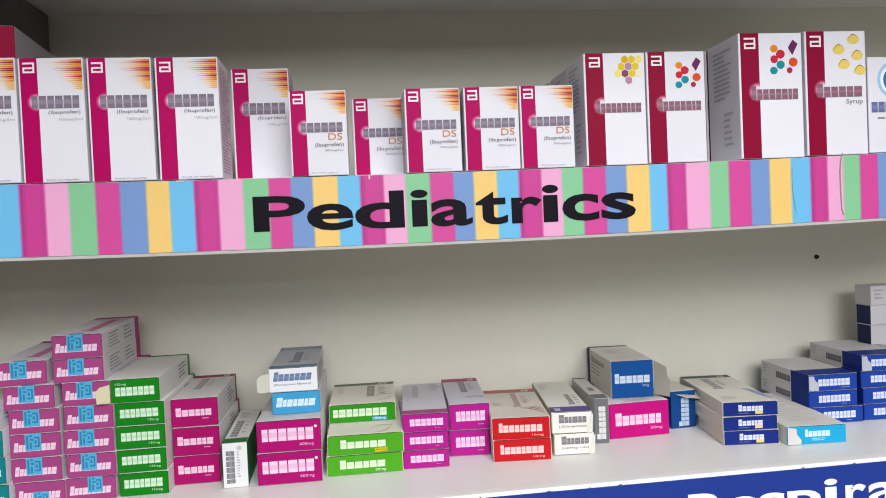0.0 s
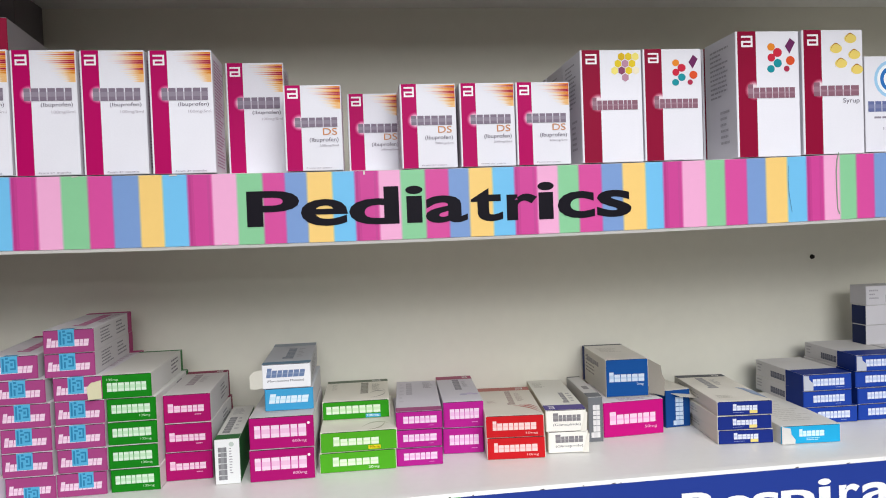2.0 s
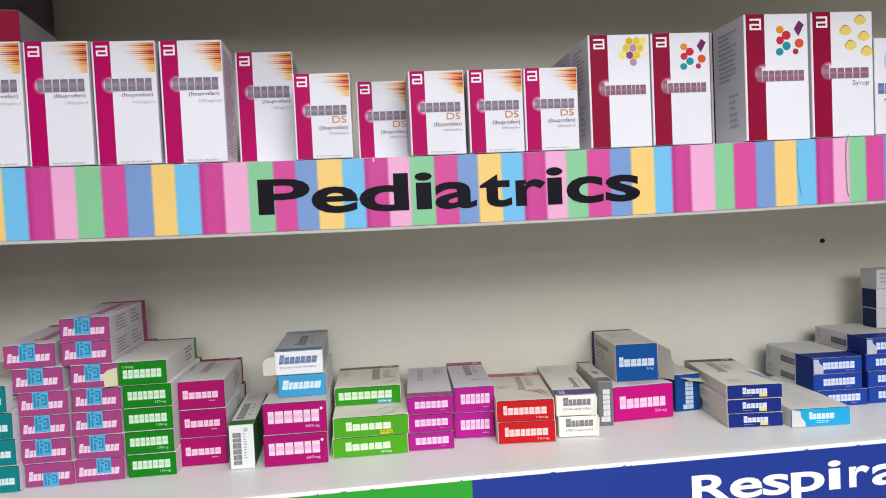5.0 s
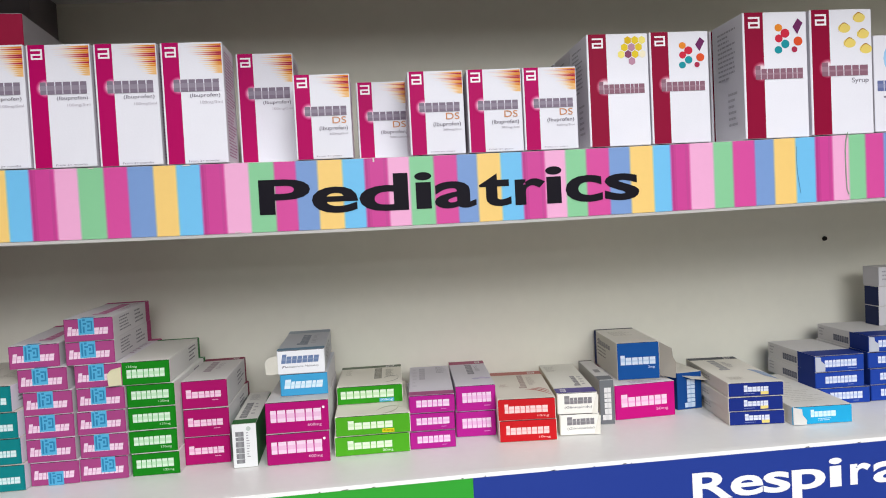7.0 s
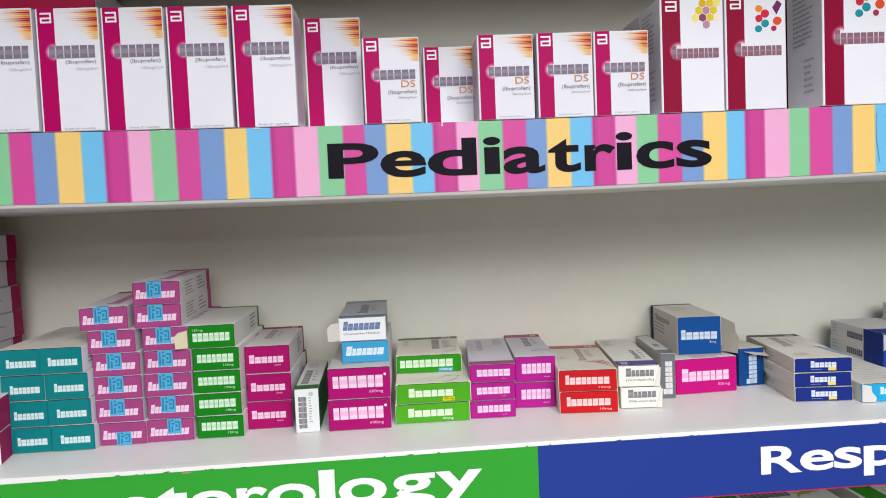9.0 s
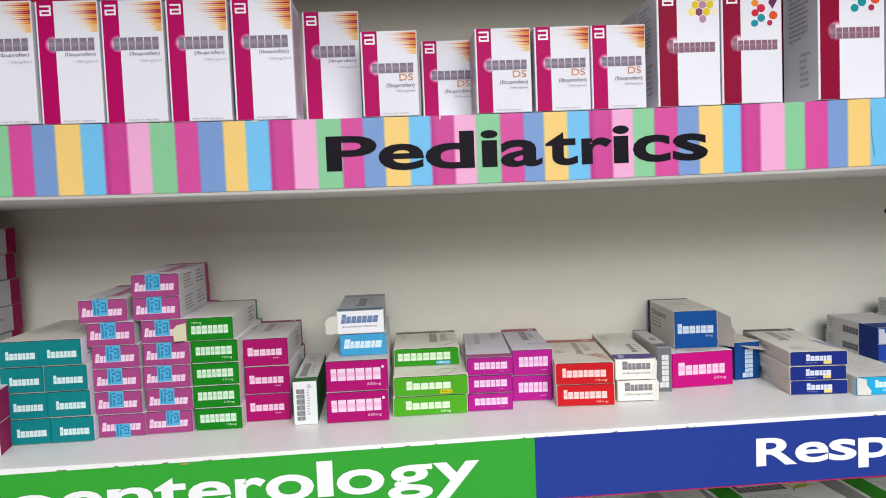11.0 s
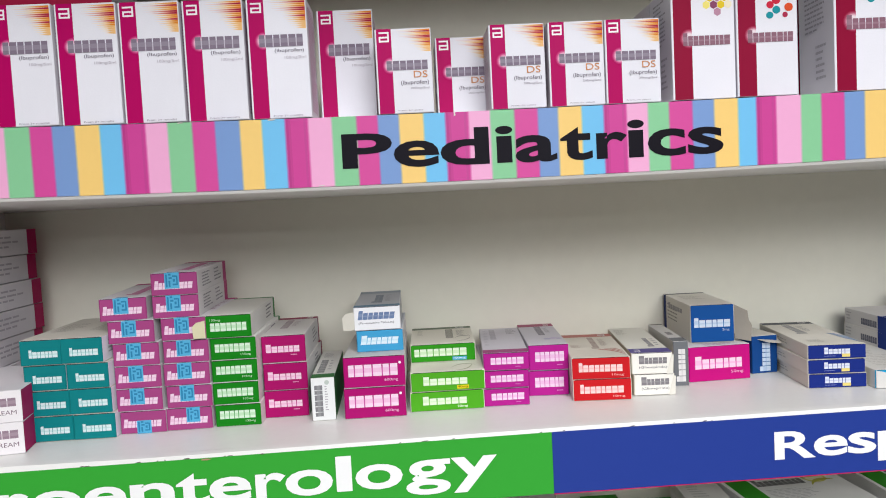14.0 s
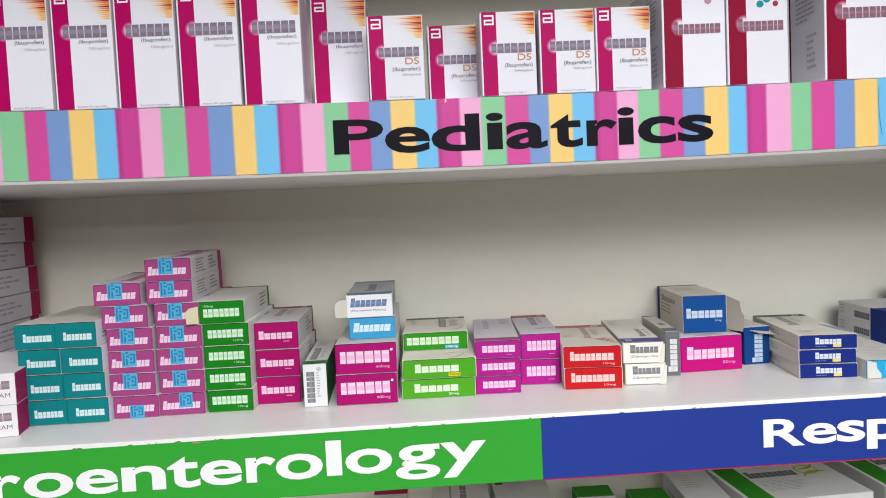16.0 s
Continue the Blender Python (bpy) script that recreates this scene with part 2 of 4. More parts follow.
tagged(part("wall_south", box_bm(-4, -11.1, 0, 5, -11, 2.7), ROOM), "plain painted shop wall", "wall", kind="structure")
tagged(part("wall_west", box_bm(-4.1, -11, 0, -4, 0.6, 2.7), ROOM), "plain painted shop wall", "wall", kind="structure")
tagged(part("wall_east", box_bm(5, -11, 0, 5.1, 0.6, 2.7), ROOM), "plain painted shop wall", "wall", kind="structure")

# screw hole in the back panel
bm = bmesh.new()
bmesh.ops.create_cone(bm, cap_ends=True, segments=14, radius1=0.0034, radius2=0.0026, depth=0.003, matrix=Matrix.Translation((0.886, YB - 0.001, 1.3525)) @ Matrix.Rotation(radians(90), 4, "X"))
tagged(part("screw_cap", bm, ink("2A2724")), "small dark screw cap in the back panel", "screw")

# ---- front strips ----
PERIOD = 0.1391
EDGES = (0.0, 0.0208, 0.0399, 0.0613, 0.0800, 0.0993, 0.1205)
# the printed edges from the first seven on are a little uneven
UNEVEN = (0.0, 0.0203, 0.0392, 0.0603, 0.0797, 0.1010, 0.1200, 0.1400, 0.1600, 0.1805, 0.2020, 0.2205, 0.2390, 0.2605, 0.2795, 0.3000, 0.3190, 0.3405, 0.3610, 0.3790, 0.4000,
          0.4195, 0.4400, 0.4590, 0.4780, 0.4990, 0.5185, 0.5400, 0.5565, 0.5745, 0.5970, 0.6155, 0.6365, 0.6550, 0.6760, 0.6950, 0.7120, 0.7280, 0.7445, 0.7625, 0.7830, 0.8040)
STRIPES = ("C94393", "EBA9CF", "86C796", "D24C99", "7798CB", "F0CA78", "70BDE8")


def strip_piece(x0, x1, z0, z1, y, thick=0.0012, bend=True):
    bm = bmesh.new()
    f = sag if bend else droop
    a = [bm.verts.new((x, y, z + f(x))) for x, z in ((x0, z0), (x1, z0), (x1, z1), (x0, z1))]
    b = [bm.verts.new((x, y + thick, z + f(x))) for x, z in ((x0, z0), (x1, z0), (x1, z1), (x0, z1))]
    bm.faces.new(a)
    bm.faces.new(b[::-1])
    for i in range(4):
        j = (i + 1) % 4
        bm.faces.new((a[j], a[i], b[i], b[j]))
    return bm


def letters(parent, rows, y, color, bold, bend=True):
    """Letters, each with its own left and right edge and its foot and head, as flat vinyl on a strip."""
    for ch, x0, x1, z0, z1 in rows:
        v, fs = glyph(ch, bold)
        bm = bmesh.new()
        vs = []
        for a, b in v:
            x = x0 + a * (x1 - x0)
            vs.append(bm.verts.new((x, y, z0 + b * (z1 - z0) + (sag(x) if bend else droop(x)))))
        for f in fs:
            try:
                bm.faces.new([vs[i] for i in f])
            except ValueError:
                pass
        part("letter", bm, ink(color), parent)


sign = tagged(new("striped_shelf_sign"), "pastel striped shelf-edge sign with black department lettering", "sign")
cuts = [n * PERIOD + e for n in range(-5, 0) for e in EDGES] + list(UNEVEN) + [0.8235 + n * PERIOD + e for n in range(0, 6) for e in EDGES]
for k, (a, b) in enumerate(zip(cuts, cuts[1:])):
    if a > X0 and b < X1:
        col = STRIPES[k % 7]
        part("stripe", strip_piece(a, b, 1.40, 1.46, 0.0), mat("strip_" + col, col, 0.42, 0.04, 20, 0.01, 0.03, 0.0, 0.2), sign)
        nxt = STRIPES[(k + 1) % 7]
        if b + 0.0010 < X1:
            for q, f in ((-1, 0.3), (0, 0.7)):
                tone = blend(col, nxt, f)
                part("stripe_edge", strip_piece(b + q * 0.0008, b + (q + 1) * 0.0008, 1.4001, 1.4599, -0.0001, 0.0001), mat("strip_" + tone, tone, 0.42, 0.04, 20, 0.01, 0.0, 0.0, 0.2), sign)
        if k % 7 == 0:
            for q, tone in ((0.0010, "B53A85"), (0.0030, "BF3F8C"), (b - a - 0.0040, "C04590")):
                part("stripe_edge", strip_piece(a + q, a + q + 0.0020, 1.4001, 1.4599, -0.0001, 0.0001), mat("strip_" + tone, tone, 0.42, 0.04, 20, 0.01, 0.0, 0.0, 0.2), sign)
letters(sign, [("P", 0.188, 0.232, 1.4146, 1.4447), ("e", 0.233, 0.273, 1.4138, 1.4368), ("d", 0.274, 0.317, 1.4137, 1.4461), ("i", 0.3228, 0.338, 1.4139, 1.4461),
               ("a", 0.340, 0.377, 1.4131, 1.4369), ("t", 0.380, 0.4085, 1.4129, 1.4421), ("r", 0.412, 0.4395, 1.4130, 1.4361), ("i", 0.440, 0.455, 1.4128, 1.4459),
               ("c", 0.458, 0.492, 1.4125, 1.4366), ("s", 0.494, 0.526, 1.4124, 1.4365)], -0.0004, "110E18", 0.024)

SIGN_G = mat("green_vinyl", "34A234", 0.42, 0.04, 12, 0.01, 0.0, 0.0, 0.2)
SIGN_B = mat("blue_vinyl", "243C90", 0.42, 0.05, 12, 0.01, 0.0, 0.0, 0.2)
green = tagged(new("green_shelf_sign"), "green shelf-edge sign with white department lettering", "sign")
part("sign_board", strip_piece(X0, 0.3615, 1.1135, 1.1700, 0.0, bend=False), SIGN_G, green)
blue = tagged(new("blue_shelf_sign"), "dark blue shelf-edge sign with white department lettering", "sign")
part("sign_board", strip_piece(0.3617, X1, 1.1135, 1.1700, 0.0, bend=False), SIGN_B, blue)
part("red_edge", strip_piece(0.3617, X1, 1.1126, 1.1134, -0.0002, bend=False), ink("C02058"), blue, "thin red lower edge")
letters(green, [("t", -0.161, -0.134, 1.1282, 1.1570), ("r", -0.131, -0.105, 1.1284, 1.1510), ("o", -0.103, -0.059, 1.1281, 1.1511), ("e", -0.057, -0.0195, 1.1284, 1.1514), ("n", -0.0165, 0.0225, 1.1288, 1.1513),
                ("t", 0.024, 0.053, 1.1287, 1.1574), ("e", 0.053, 0.0905, 1.1289, 1.1519), ("r", 0.094, 0.121, 1.1292, 1.1523), ("o", 0.1205, 0.163, 1.1291, 1.1529),
                ("l", 0.166, 0.180, 1.1304, 1.1627), ("o", 0.183, 0.2255, 1.1300, 1.1532), ("g", 0.228, 0.2685, 1.1217, 1.1536), ("y", 0.269, 0.311, 1.1213, 1.1538)], -0.0004, "F2F3F2", 0.022, False)
letters(blue, [("R", 0.5655, 0.604, 1.1301, 1.1560), ("e", 0.602, 0.634, 1.1305, 1.1499), ("s", 0.634, 0.6605, 1.1306, 1.1506), ("p", 0.662, 0.6955, 1.1226, 1.1503), ("i", 0.699, 0.712, 1.1308, 1.1585),
               ("r", 0.720, 0.741, 1.1311, 1.1512), ("a", 0.743, 0.774, 1.1306, 1.1510), ("t", 0.777, 0.798, 1.1306, 1.1560), ("o", 0.800, 0.835, 1.1306, 1.1510), ("r", 0.839, 0.862, 1.1311, 1.1510), ("y", 0.864, 0.897, 1.1230, 1.1510)],
        -0.0004, "F2F3F2", 0.022, False)

# chipped paint along the lower shelf's edge, and a curled seam and a crease on the striped sign
rng = random.Random(21)
chips = tagged(new("paint_chips"), "small dark chips in the white paint of the shelf edge", "paint chip", kind="stuff")
for i in range(26):
    x, w, hh = rng.uniform(-0.2, 0.95), rng.uniform(0.001, 0.007), rng.uniform(0.0004, 0.0010)
    b = 1.1702 + droop(x)
    pts = [(x, 0.0013, b), (x + w * 0.4, 0.0013, b - 0.0002), (x + w, 0.0013, b + 0.0001), (x + w * 0.8, 0.0013, b + hh), (x + w * 0.3, 0.0013, b + hh * 0.7)]
    part("chip", sheet_bm(pts, 0.0002), ink("6A6660"), chips)
seam = [(0.7262, 1.405), (0.7246, 1.41), (0.7240, 1.425), (0.7238, 1.445), (0.7246, 1.455), (0.7268, 1.4625), (0.7276, 1.4625), (0.7258, 1.455), (0.7249, 1.445), (0.7250, 1.425), (0.7255, 1.41), (0.7274, 1.405)]
part("curled_edge", sheet_bm([(x, -0.0006, z + sag(x)) for x, z in seam[::-1]], 0.0003), ink("8A9A86"), sign, "curled grey edge of the printed strip")
crease = [(0.6768, 1.452), (0.6764, 1.440), (0.6768, 1.428), (0.6795, 1.409), (0.6799, 1.409), (0.6772, 1.428), (0.6768, 1.440), (0.6772, 1.452)]
part("crease", sheet_bm([(x, -0.0004, z + sag(x)) for x, z in crease], 0.0002), ink("5F93B4"), sign, "thin dark crease in the printed strip")


# torn bits of tape on the striped sign, and a scuff and a spot on the green one
for x, z, w, hh in ((0.2872, 1.4566, 0.0016, 0.0042), (0.1255, 1.4588, 0.0070, 0.0016), (0.0480, 1.4590, 0.0050, 0.0012), (0.1660, 1.4004, 0.0060, 0.0010)):
    part("tape_scrap", sheet_bm([(x, -0.0005, z + sag(x)), (x + w, -0.0005, z + 0.0004 + sag(x)), (x + w * 0.8, -0.0005, z + hh + sag(x)), (x + w * 0.1, -0.0005, z + hh * 0.8 + sag(x))][::-1], 0.0002), ink("D8D2CC"), sign, "torn grey bit of tape")
for x, z, w, hh, col in ((0.0475, 1.1686, 0.0095, 0.0014, "B58A72"), (0.0330, 1.1152, 0.0042, 0.0026, "8A8A2A"), (0.1000, 1.1700, 0.0040, 0.0008, "5A5E4A")):
    part("scuff", sheet_bm([(x, -0.0005, z + droop(x)), (x + w * 0.6, -0.0005, z - 0.0003 + droop(x)), (x + w, -0.0005, z + hh * 0.5 + droop(x)), (x + w * 0.5, -0.0005, z + hh + droop(x)), (x + w * 0.1, -0.0005, z + hh * 0.7 + droop(x))][::-1], 0.0002), ink(col), green, "small rubbed mark on the vinyl")

# ---- syrup boxes on the middle shelf ----
def logo(u0, v0, u1, v1):
    """A plain open square of rounded strokes."""
    a, b = 0.16 * (u1 - u0), 0.17 * (v1 - v0)
    m = v0 + 0.55 * (v1 - v0)
    return [rect(u0, v1 - b, u1, v1), rect(u1 - a, v0 + b, u1, v1 - b), rect(u0, v0, u1, v0 + b), rect(u0, v0 + b, u0 + a, m), rect(u0 + a, m - b, u1 - a, m)]


def flame(v0, v1, lo):
    """Pointed streaks, laid over one another from pale paper to deep orange and crimson towards the edge."""
    rng = random.Random(4)
    warm = ("EFE3D6", "F0D2AC", "EDBB7C", "E7A04C", "DD8428")
    deep = ("EBD6D2", "E2B0A4", "D47C68", "C04650", "A8163F")
    sets = {}
    n = 15
    for c in range(5):
        for i in range(n):
            t = i / (n - 1)
            if i >= n - 4 and c > 2:
                continue
            top, low = v1 - (v1 - v0) * (i - 0.25) / n, v1 - (v1 - v0) * (i + 1.1) / n
            shade = (deep if i in (1, 4, 5, 8) else warm)[c]
            start = lo - 0.10 + 0.42 * t ** 1.5 + rng.uniform(-0.05, 0.05)
            a = start + (0.985 - start) * c / 5.5
            m = (top + low) / 2
            q = (1 - 0.12 * c) * (top - low) / 2
            sets.setdefault(shade, []).append([(a, m), (a + 0.6 * (0.985 - a), m - q * 0.8), (0.985, m - q), (0.985, min(v1, m + q)), (a + 0.6 * (0.985 - a), min(v1, m + q * 0.8))])
    return sets


GLOW = ((0.150, "B92068"), (0.136, "C4447F"), (0.122, "D06B98"), (0.108, "DC95B4"), (0.094, "E5B9CD"), (0.080, "E8D4DE"))
GLOW2 = ((0.150, "9A2346"), (0.136, "AA4562"), (0.122, "BC6C83"), (0.108, "CF98A8"), (0.094, "DFC0CA"), (0.080, "E6D8DE"))


def cut_disc(uc, vc, ru, rv, stop, n=24):
    """A disc that ends where the colour band ends."""
    return [(min(u, stop), v) for u, v in disc(uc, vc, ru, rv, n)]


def syrup(name, label, h, big):
    w, d = (0.0518, 0.0518) if big else (0.0492, 0.0492)
    k = [("band", "F", (0.03, 0.0, 0.295, 1.0), MAG)]
    top = 0.985
    wv = (0.595, 0.695) if big else (0.51, 0.62)
    k.append(("poly", "F", logo(0.075, 0.88 if big else 0.845, 0.255, 0.965), "F3EEF2"))
    for col, polys in flame(0.74 if big else 0.72, top, 0.5).items():
        k.append(("poly", "F", polys, col))
    for r, col in GLOW:
        k.append(("poly", "F", [cut_disc(0.27, (wv[0] + wv[1]) / 2, r, r * w / h, 0.295)], col))
    k.append(("word", "F", (0.19, wv[0], 0.92, wv[1]), 6, "4B3A4E", True, False))
    if big:
        k.append(("text", "F", (0.44, 0.540, 0.93, 0.578), "(Ibuprofen)", "6A6270"))
        k.append(("text", "F", (0.60, 0.487, 0.96, 0.516), "100mg/5ml", "B9B3BC"))
        k.append(("text", "F", (0.36, 0.012, 0.85, 0.027), "From 3+ months", "8F8894"))
    else:
        k.append(("text", "F", (0.665, 0.415, 0.91, 0.495), "DS", "C98A5A"))
        k.append(("text", "F", (0.43, 0.325, 0.93, 0.385), "(Ibuprofen)", "6A6270"))
        k.append(("text", "F", (0.60, 0.275, 0.93, 0.305), "200mg/5ml", "9A939E"))
        k.append(("text", "F", (0.36, 0.02, 0.80, 0.04), "From 6+ years", "8F8894"))
    k.append(("lines", "R", (0.1, 0.04, 0.9, 0.93), 34, "B98AA8"))
    k.append(("lines", "L", (0.1, 0.04, 0.9, 0.93), 34, "B9A6B4"))
    # unseen magenta back, picked so its bounce tints and darkens the panel behind
    return carton(name, label, w, h, d, (WHITE, MAG, "DFDCE2", WHITE), k, "medicine box", "syrup boxes on the shelf", 3)


def row_of(thing, places):
    """The thing at the first place, and copies of it at the others: x, y, z, turn."""
    places = [(x, y, 1.4617 + sag(x + 0.025) * (1 - y / YB) if z == ZM else z, a) for x, y, z, a in places]
    thing.matrix_basis = pose(places[0][0], places[0][1], places[0][2], 0, 0, places[0][3])
    return [thing] + [copy_thing(thing, pose(x, y, z, 0, 0, a)) for x, y, z, a in places[1:]]


ZM = 1.4625
b100 = syrup("syrup_carton", "tall white and magenta ibuprofen syrup carton with orange streaks", 0.1035, True)
row_of(b100, [(0.1115, 0.006, ZM, 0.3), (0.0565, 0.006, ZM, 0.4), (0.0020, 0.006, ZM, -0.3), (-0.0520, 0.006, ZM, 0.2), (-0.1070, 0.006, ZM, 0), (-0.1620, 0.007, ZM, 0.5), (-0.2170, 0.006, ZM, 0), (0.1665, 0.052, ZM, 0.0)])
bds = syrup("syrup_carton", "short white and magenta ibuprofen DS syrup carton with orange streaks", 0.0735, False)
row_of(bds, [(0.2215, 0.006, ZM, 0), (0.2755, 0.048, ZM, 0), (0.3215, 0.006, ZM, 0.4), (0.3740, 0.006, ZM, -0.3), (0.4245, 0.006, ZM, 0.3)])


def tonic(label, w, h, d, extra, letters_n, caps=False):
    k = [("band", "F", (0.03, 0.0, 0.32, 1.0), DMAR), ("poly", "F", logo(0.09, 0.875, 0.27, 0.965), "F3EEF2")]
    k += extra
    k += [*[("poly", "F", [cut_disc(0.28, 0.53, r, r * w / h, 0.32)], col) for r, col in GLOW2], ("word", "F", (0.18, 0.468, 0.92, 0.578), letters_n, "5A1F33", caps, False),
          ("lines", "L", (0.2, 0.5, 0.8, 0.92), 11, "B2AFB8"), ("lines", "L", (0.5, 0.1, 0.8, 0.4), 6, "BDBAC2")]
    # maroon back is out of view, chosen for its reddish bounce on the panel
    return carton("syrup_carton", label, w, h, d, (WHITE, DMAR, "E2E0E8", WHITE), k, "medicine box", "syrup boxes on the shelf", 5)


def hexes():
    """A honeycomb of small cells in yellow, cream and mauve."""
    cols = ("E3C62E", "F1E27A", "B98AA0", "D9B21E", "8A4A68", "EFE6C8")
    pick = (3, 0, 1, 0, 2, 0, 1, 4, 0, 5, 2, 0, 1, 3)
    out = {}
    k = 0
    for row in range(4):
        for col in range(4):
            u, v = 0.56 + 0.115 * col + 0.0575 * (row % 2), 0.94 - 0.062 * row
            if u > 0.96 or (row == 0 and col == 0) or (row == 3 and col != 1):
                continue
            out.setdefault(cols[pick[k % len(pick)]], []).append([(u + 0.062 * math.cos(math.pi / 3 * i + 0.52), v + 0.037 * math.sin(math.pi / 3 * i + 0.52)) for i in range(6)])
            k += 1
    return [("poly", "F", p, c) for c, p in out.items()]


honey = tonic("white and maroon syrup carton with yellow honeycomb print", 0.057, 0.101, 0.057, hexes(), 9)
row_of(honey, [(0.4845, 0.006, ZM, 0), (0.4850, 0.066, ZM, 0), (0.4845, 0.126, ZM, 0)])
PATCH = [("poly", "F", [disc(0.56, 0.875, 0.06, 0.030)], "E58A2C"), ("poly", "F", [disc(0.66, 0.83, 0.07, 0.036)], "C92A42"), ("poly", "F", [disc(0.56, 0.79, 0.06, 0.032)], "C92A42"), ("poly", "F", [disc(0.66, 0.745, 0.065, 0.034)], "1F8F9A"),
         ("poly", "F", [disc(0.55, 0.70, 0.06, 0.030)], "1F8F9A"), ("poly", "F", [[(0.78, 0.88), (0.85, 0.82), (0.94, 0.91), (0.86, 0.945)]], "6E2C5E"), ("poly", "F", [disc(0.86, 0.765, 0.07, 0.036)], "D9522C"), ("poly", "F", [disc(0.80, 0.70, 0.045, 0.024)], "A9304E")]
play = tonic("white and maroon syrup carton with coloured spots printed on it", 0.0555, 0.101, 0.057, PATCH, 8)
row_of(play, [(0.5430, 0.006, ZM, 0)])
play2 = tonic("tall white and maroon syrup carton with coloured spots printed on it", 0.0620, 0.1155, 0.060, PATCH, 8)
row_of(play2, [(0.6320, 0.006, ZM, 0), (0.6310, 0.070, ZM, 0)])
SUN = [("poly", "F", [disc(u, v, 0.10, 0.038) for u, v in ((0.80, 0.93), (0.56, 0.85), (0.86, 0.80), (0.64, 0.73), (0.90, 0.68))], "E8D06E"),
       *[("poly", "F", swoosh(u - 0.08, v - 0.02, u + 0.09, v + 0.03, 0.25, 0.010), "A8743A") for u, v in ((0.78, 0.92), (0.54, 0.84), (0.84, 0.79), (0.62, 0.72), (0.88, 0.67))],
       ("text", "F", (0.66, 0.40, 0.93, 0.45), "Syrup", "6A6270")]
vita = tonic("tall white and maroon vitamin syrup carton with yellow spots", 0.0610, 0.1155, 0.060, SUN, 6)
row_of(vita, [(0.6970, 0.006, ZM, 0)])
arcs = carton("syrup_carton", "white syrup carton with blue and yellow ring print", 0.060, 0.090, 0.060, (WHITE, WHITE, "D8D6DC", WHITE),
              [("disc", "F", (0.46, 0.76), 0.30, "9CC7E6"), ("disc", "F", (0.46, 0.76), 0.25, "EEF1F3"), ("disc", "F", (0.46, 0.76), 0.20, "2F6FB5"), ("disc", "F", (0.46, 0.76), 0.14, "EEF1F3"), ("disc", "F", (0.46, 0.76), 0.08, "E3C62E"),
               ("word", "F", (0.05, 0.42, 0.9, 0.53), 8, "23306E", True, False), ("lines", "F", (0.15, 0.32, 0.85, 0.37), 1, "8F8894"), ("text", "F", (0.3, 0.22, 0.75, 0.26), "125mg/5ml", "8F8894")],
              "medicine box", "syrup boxes on the shelf", 6)
row_of(arcs, [(0.7610, 0.008, ZM, 0)])
crate = carton("shipping_carton", "large crimson and white carton standing behind the syrups", 0.140, 0.149, 0.140, ("A3123F", WHITE, "B5B0B4", "B5B0B4"),
               [("word", "F", (0.45, 0.66, 0.96, 0.76), 6, "D9B8C4", True, False), ("lines", "R", (0.05, 0.3, 0.6, 0.8), 9, "8E8A92")], "box", "", 7)
row_of(crate, [(-0.169, 0.064, ZM, 5)])

# plain dark block filling the dark corner up to its one upright edge
dark = carton("storage_carton", "dark grey carton standing in the shaded corner", 0.170, 0.2215, 0.072, ("6C6668", "6C6668", "6E686A", "6C6668"), [], "box", "", 8)
row_of(dark, [(-0.249, 0.208, ZM, 0)])

# ---- boxes on the lower shelf ----
def lid(band, n, word, rear=0.87, r=(0.28, 0.35, 0.46, 0.82), caps=True):
    """Printing on a carton's top: a coloured band at its rear with a small open square, a word along its depth, and lines beside it."""
    out = [("band", "T", (0, rear, 1, 1), band)] if rear < 1 else []
    if rear < 1:
        out.append(("poly", "T", logo(0.74, rear + 0.25 * (1 - rear), 0.88, 1 - 0.2 * (1 - rear)), "DAD6D4"))
    return out + [("word", "T", r, n, word, caps, True), ("lines", "T", (r[2] + 0.06, r[1] + 0.1, r[2] + 0.2, r[3] - 0.08), 4, word)]


ZL = 1.1683
rng = random.Random(11)


def jig(a=1.0, s=0.0008):
    return rng.uniform(-s, s), rng.uniform(-s, s), rng.uniform(-a, a)


def stack(make, rows):
    """Copies of a carton at x, y, z, turn, each off by a hair."""
    out = []
    for x, y, z, a in rows:
        dx, dy, da = jig()
        out.append((x + dx, y + dy, z, a + da))
    return row_of(make, out)


TEAL = "037B7E"
h = 0.0252
teal = carton("tablet_carton", "teal fronted white tablet carton in a stack", 0.0400, h, 0.140, (TEAL, TEAL, WHITE, "CFCBC0"),
              [("word", "F", (0.22, 0.30, 0.90, 0.62), 7, "E9F0EF", False, False), ("lines", "R", (0.1, 0.2, 0.7, 0.8), 4, "A9A6AC"), ("lines", "T", (0.2, 0.3, 0.8, 0.7), 4, "9A968C")], "medicine box", "teal boxes stacked", 8, 0.0007)
stack(teal, [(-0.1350 + s1, 0.070, ZL + i * h, 1.0) for i, s1 in enumerate((0, -0.0015, -0.003, -0.0055))] + [(-0.0943 + s1, 0.070, ZL + i * h, 1.0) for i, s1 in enumerate((0, -0.002, -0.0035, -0.0065))])

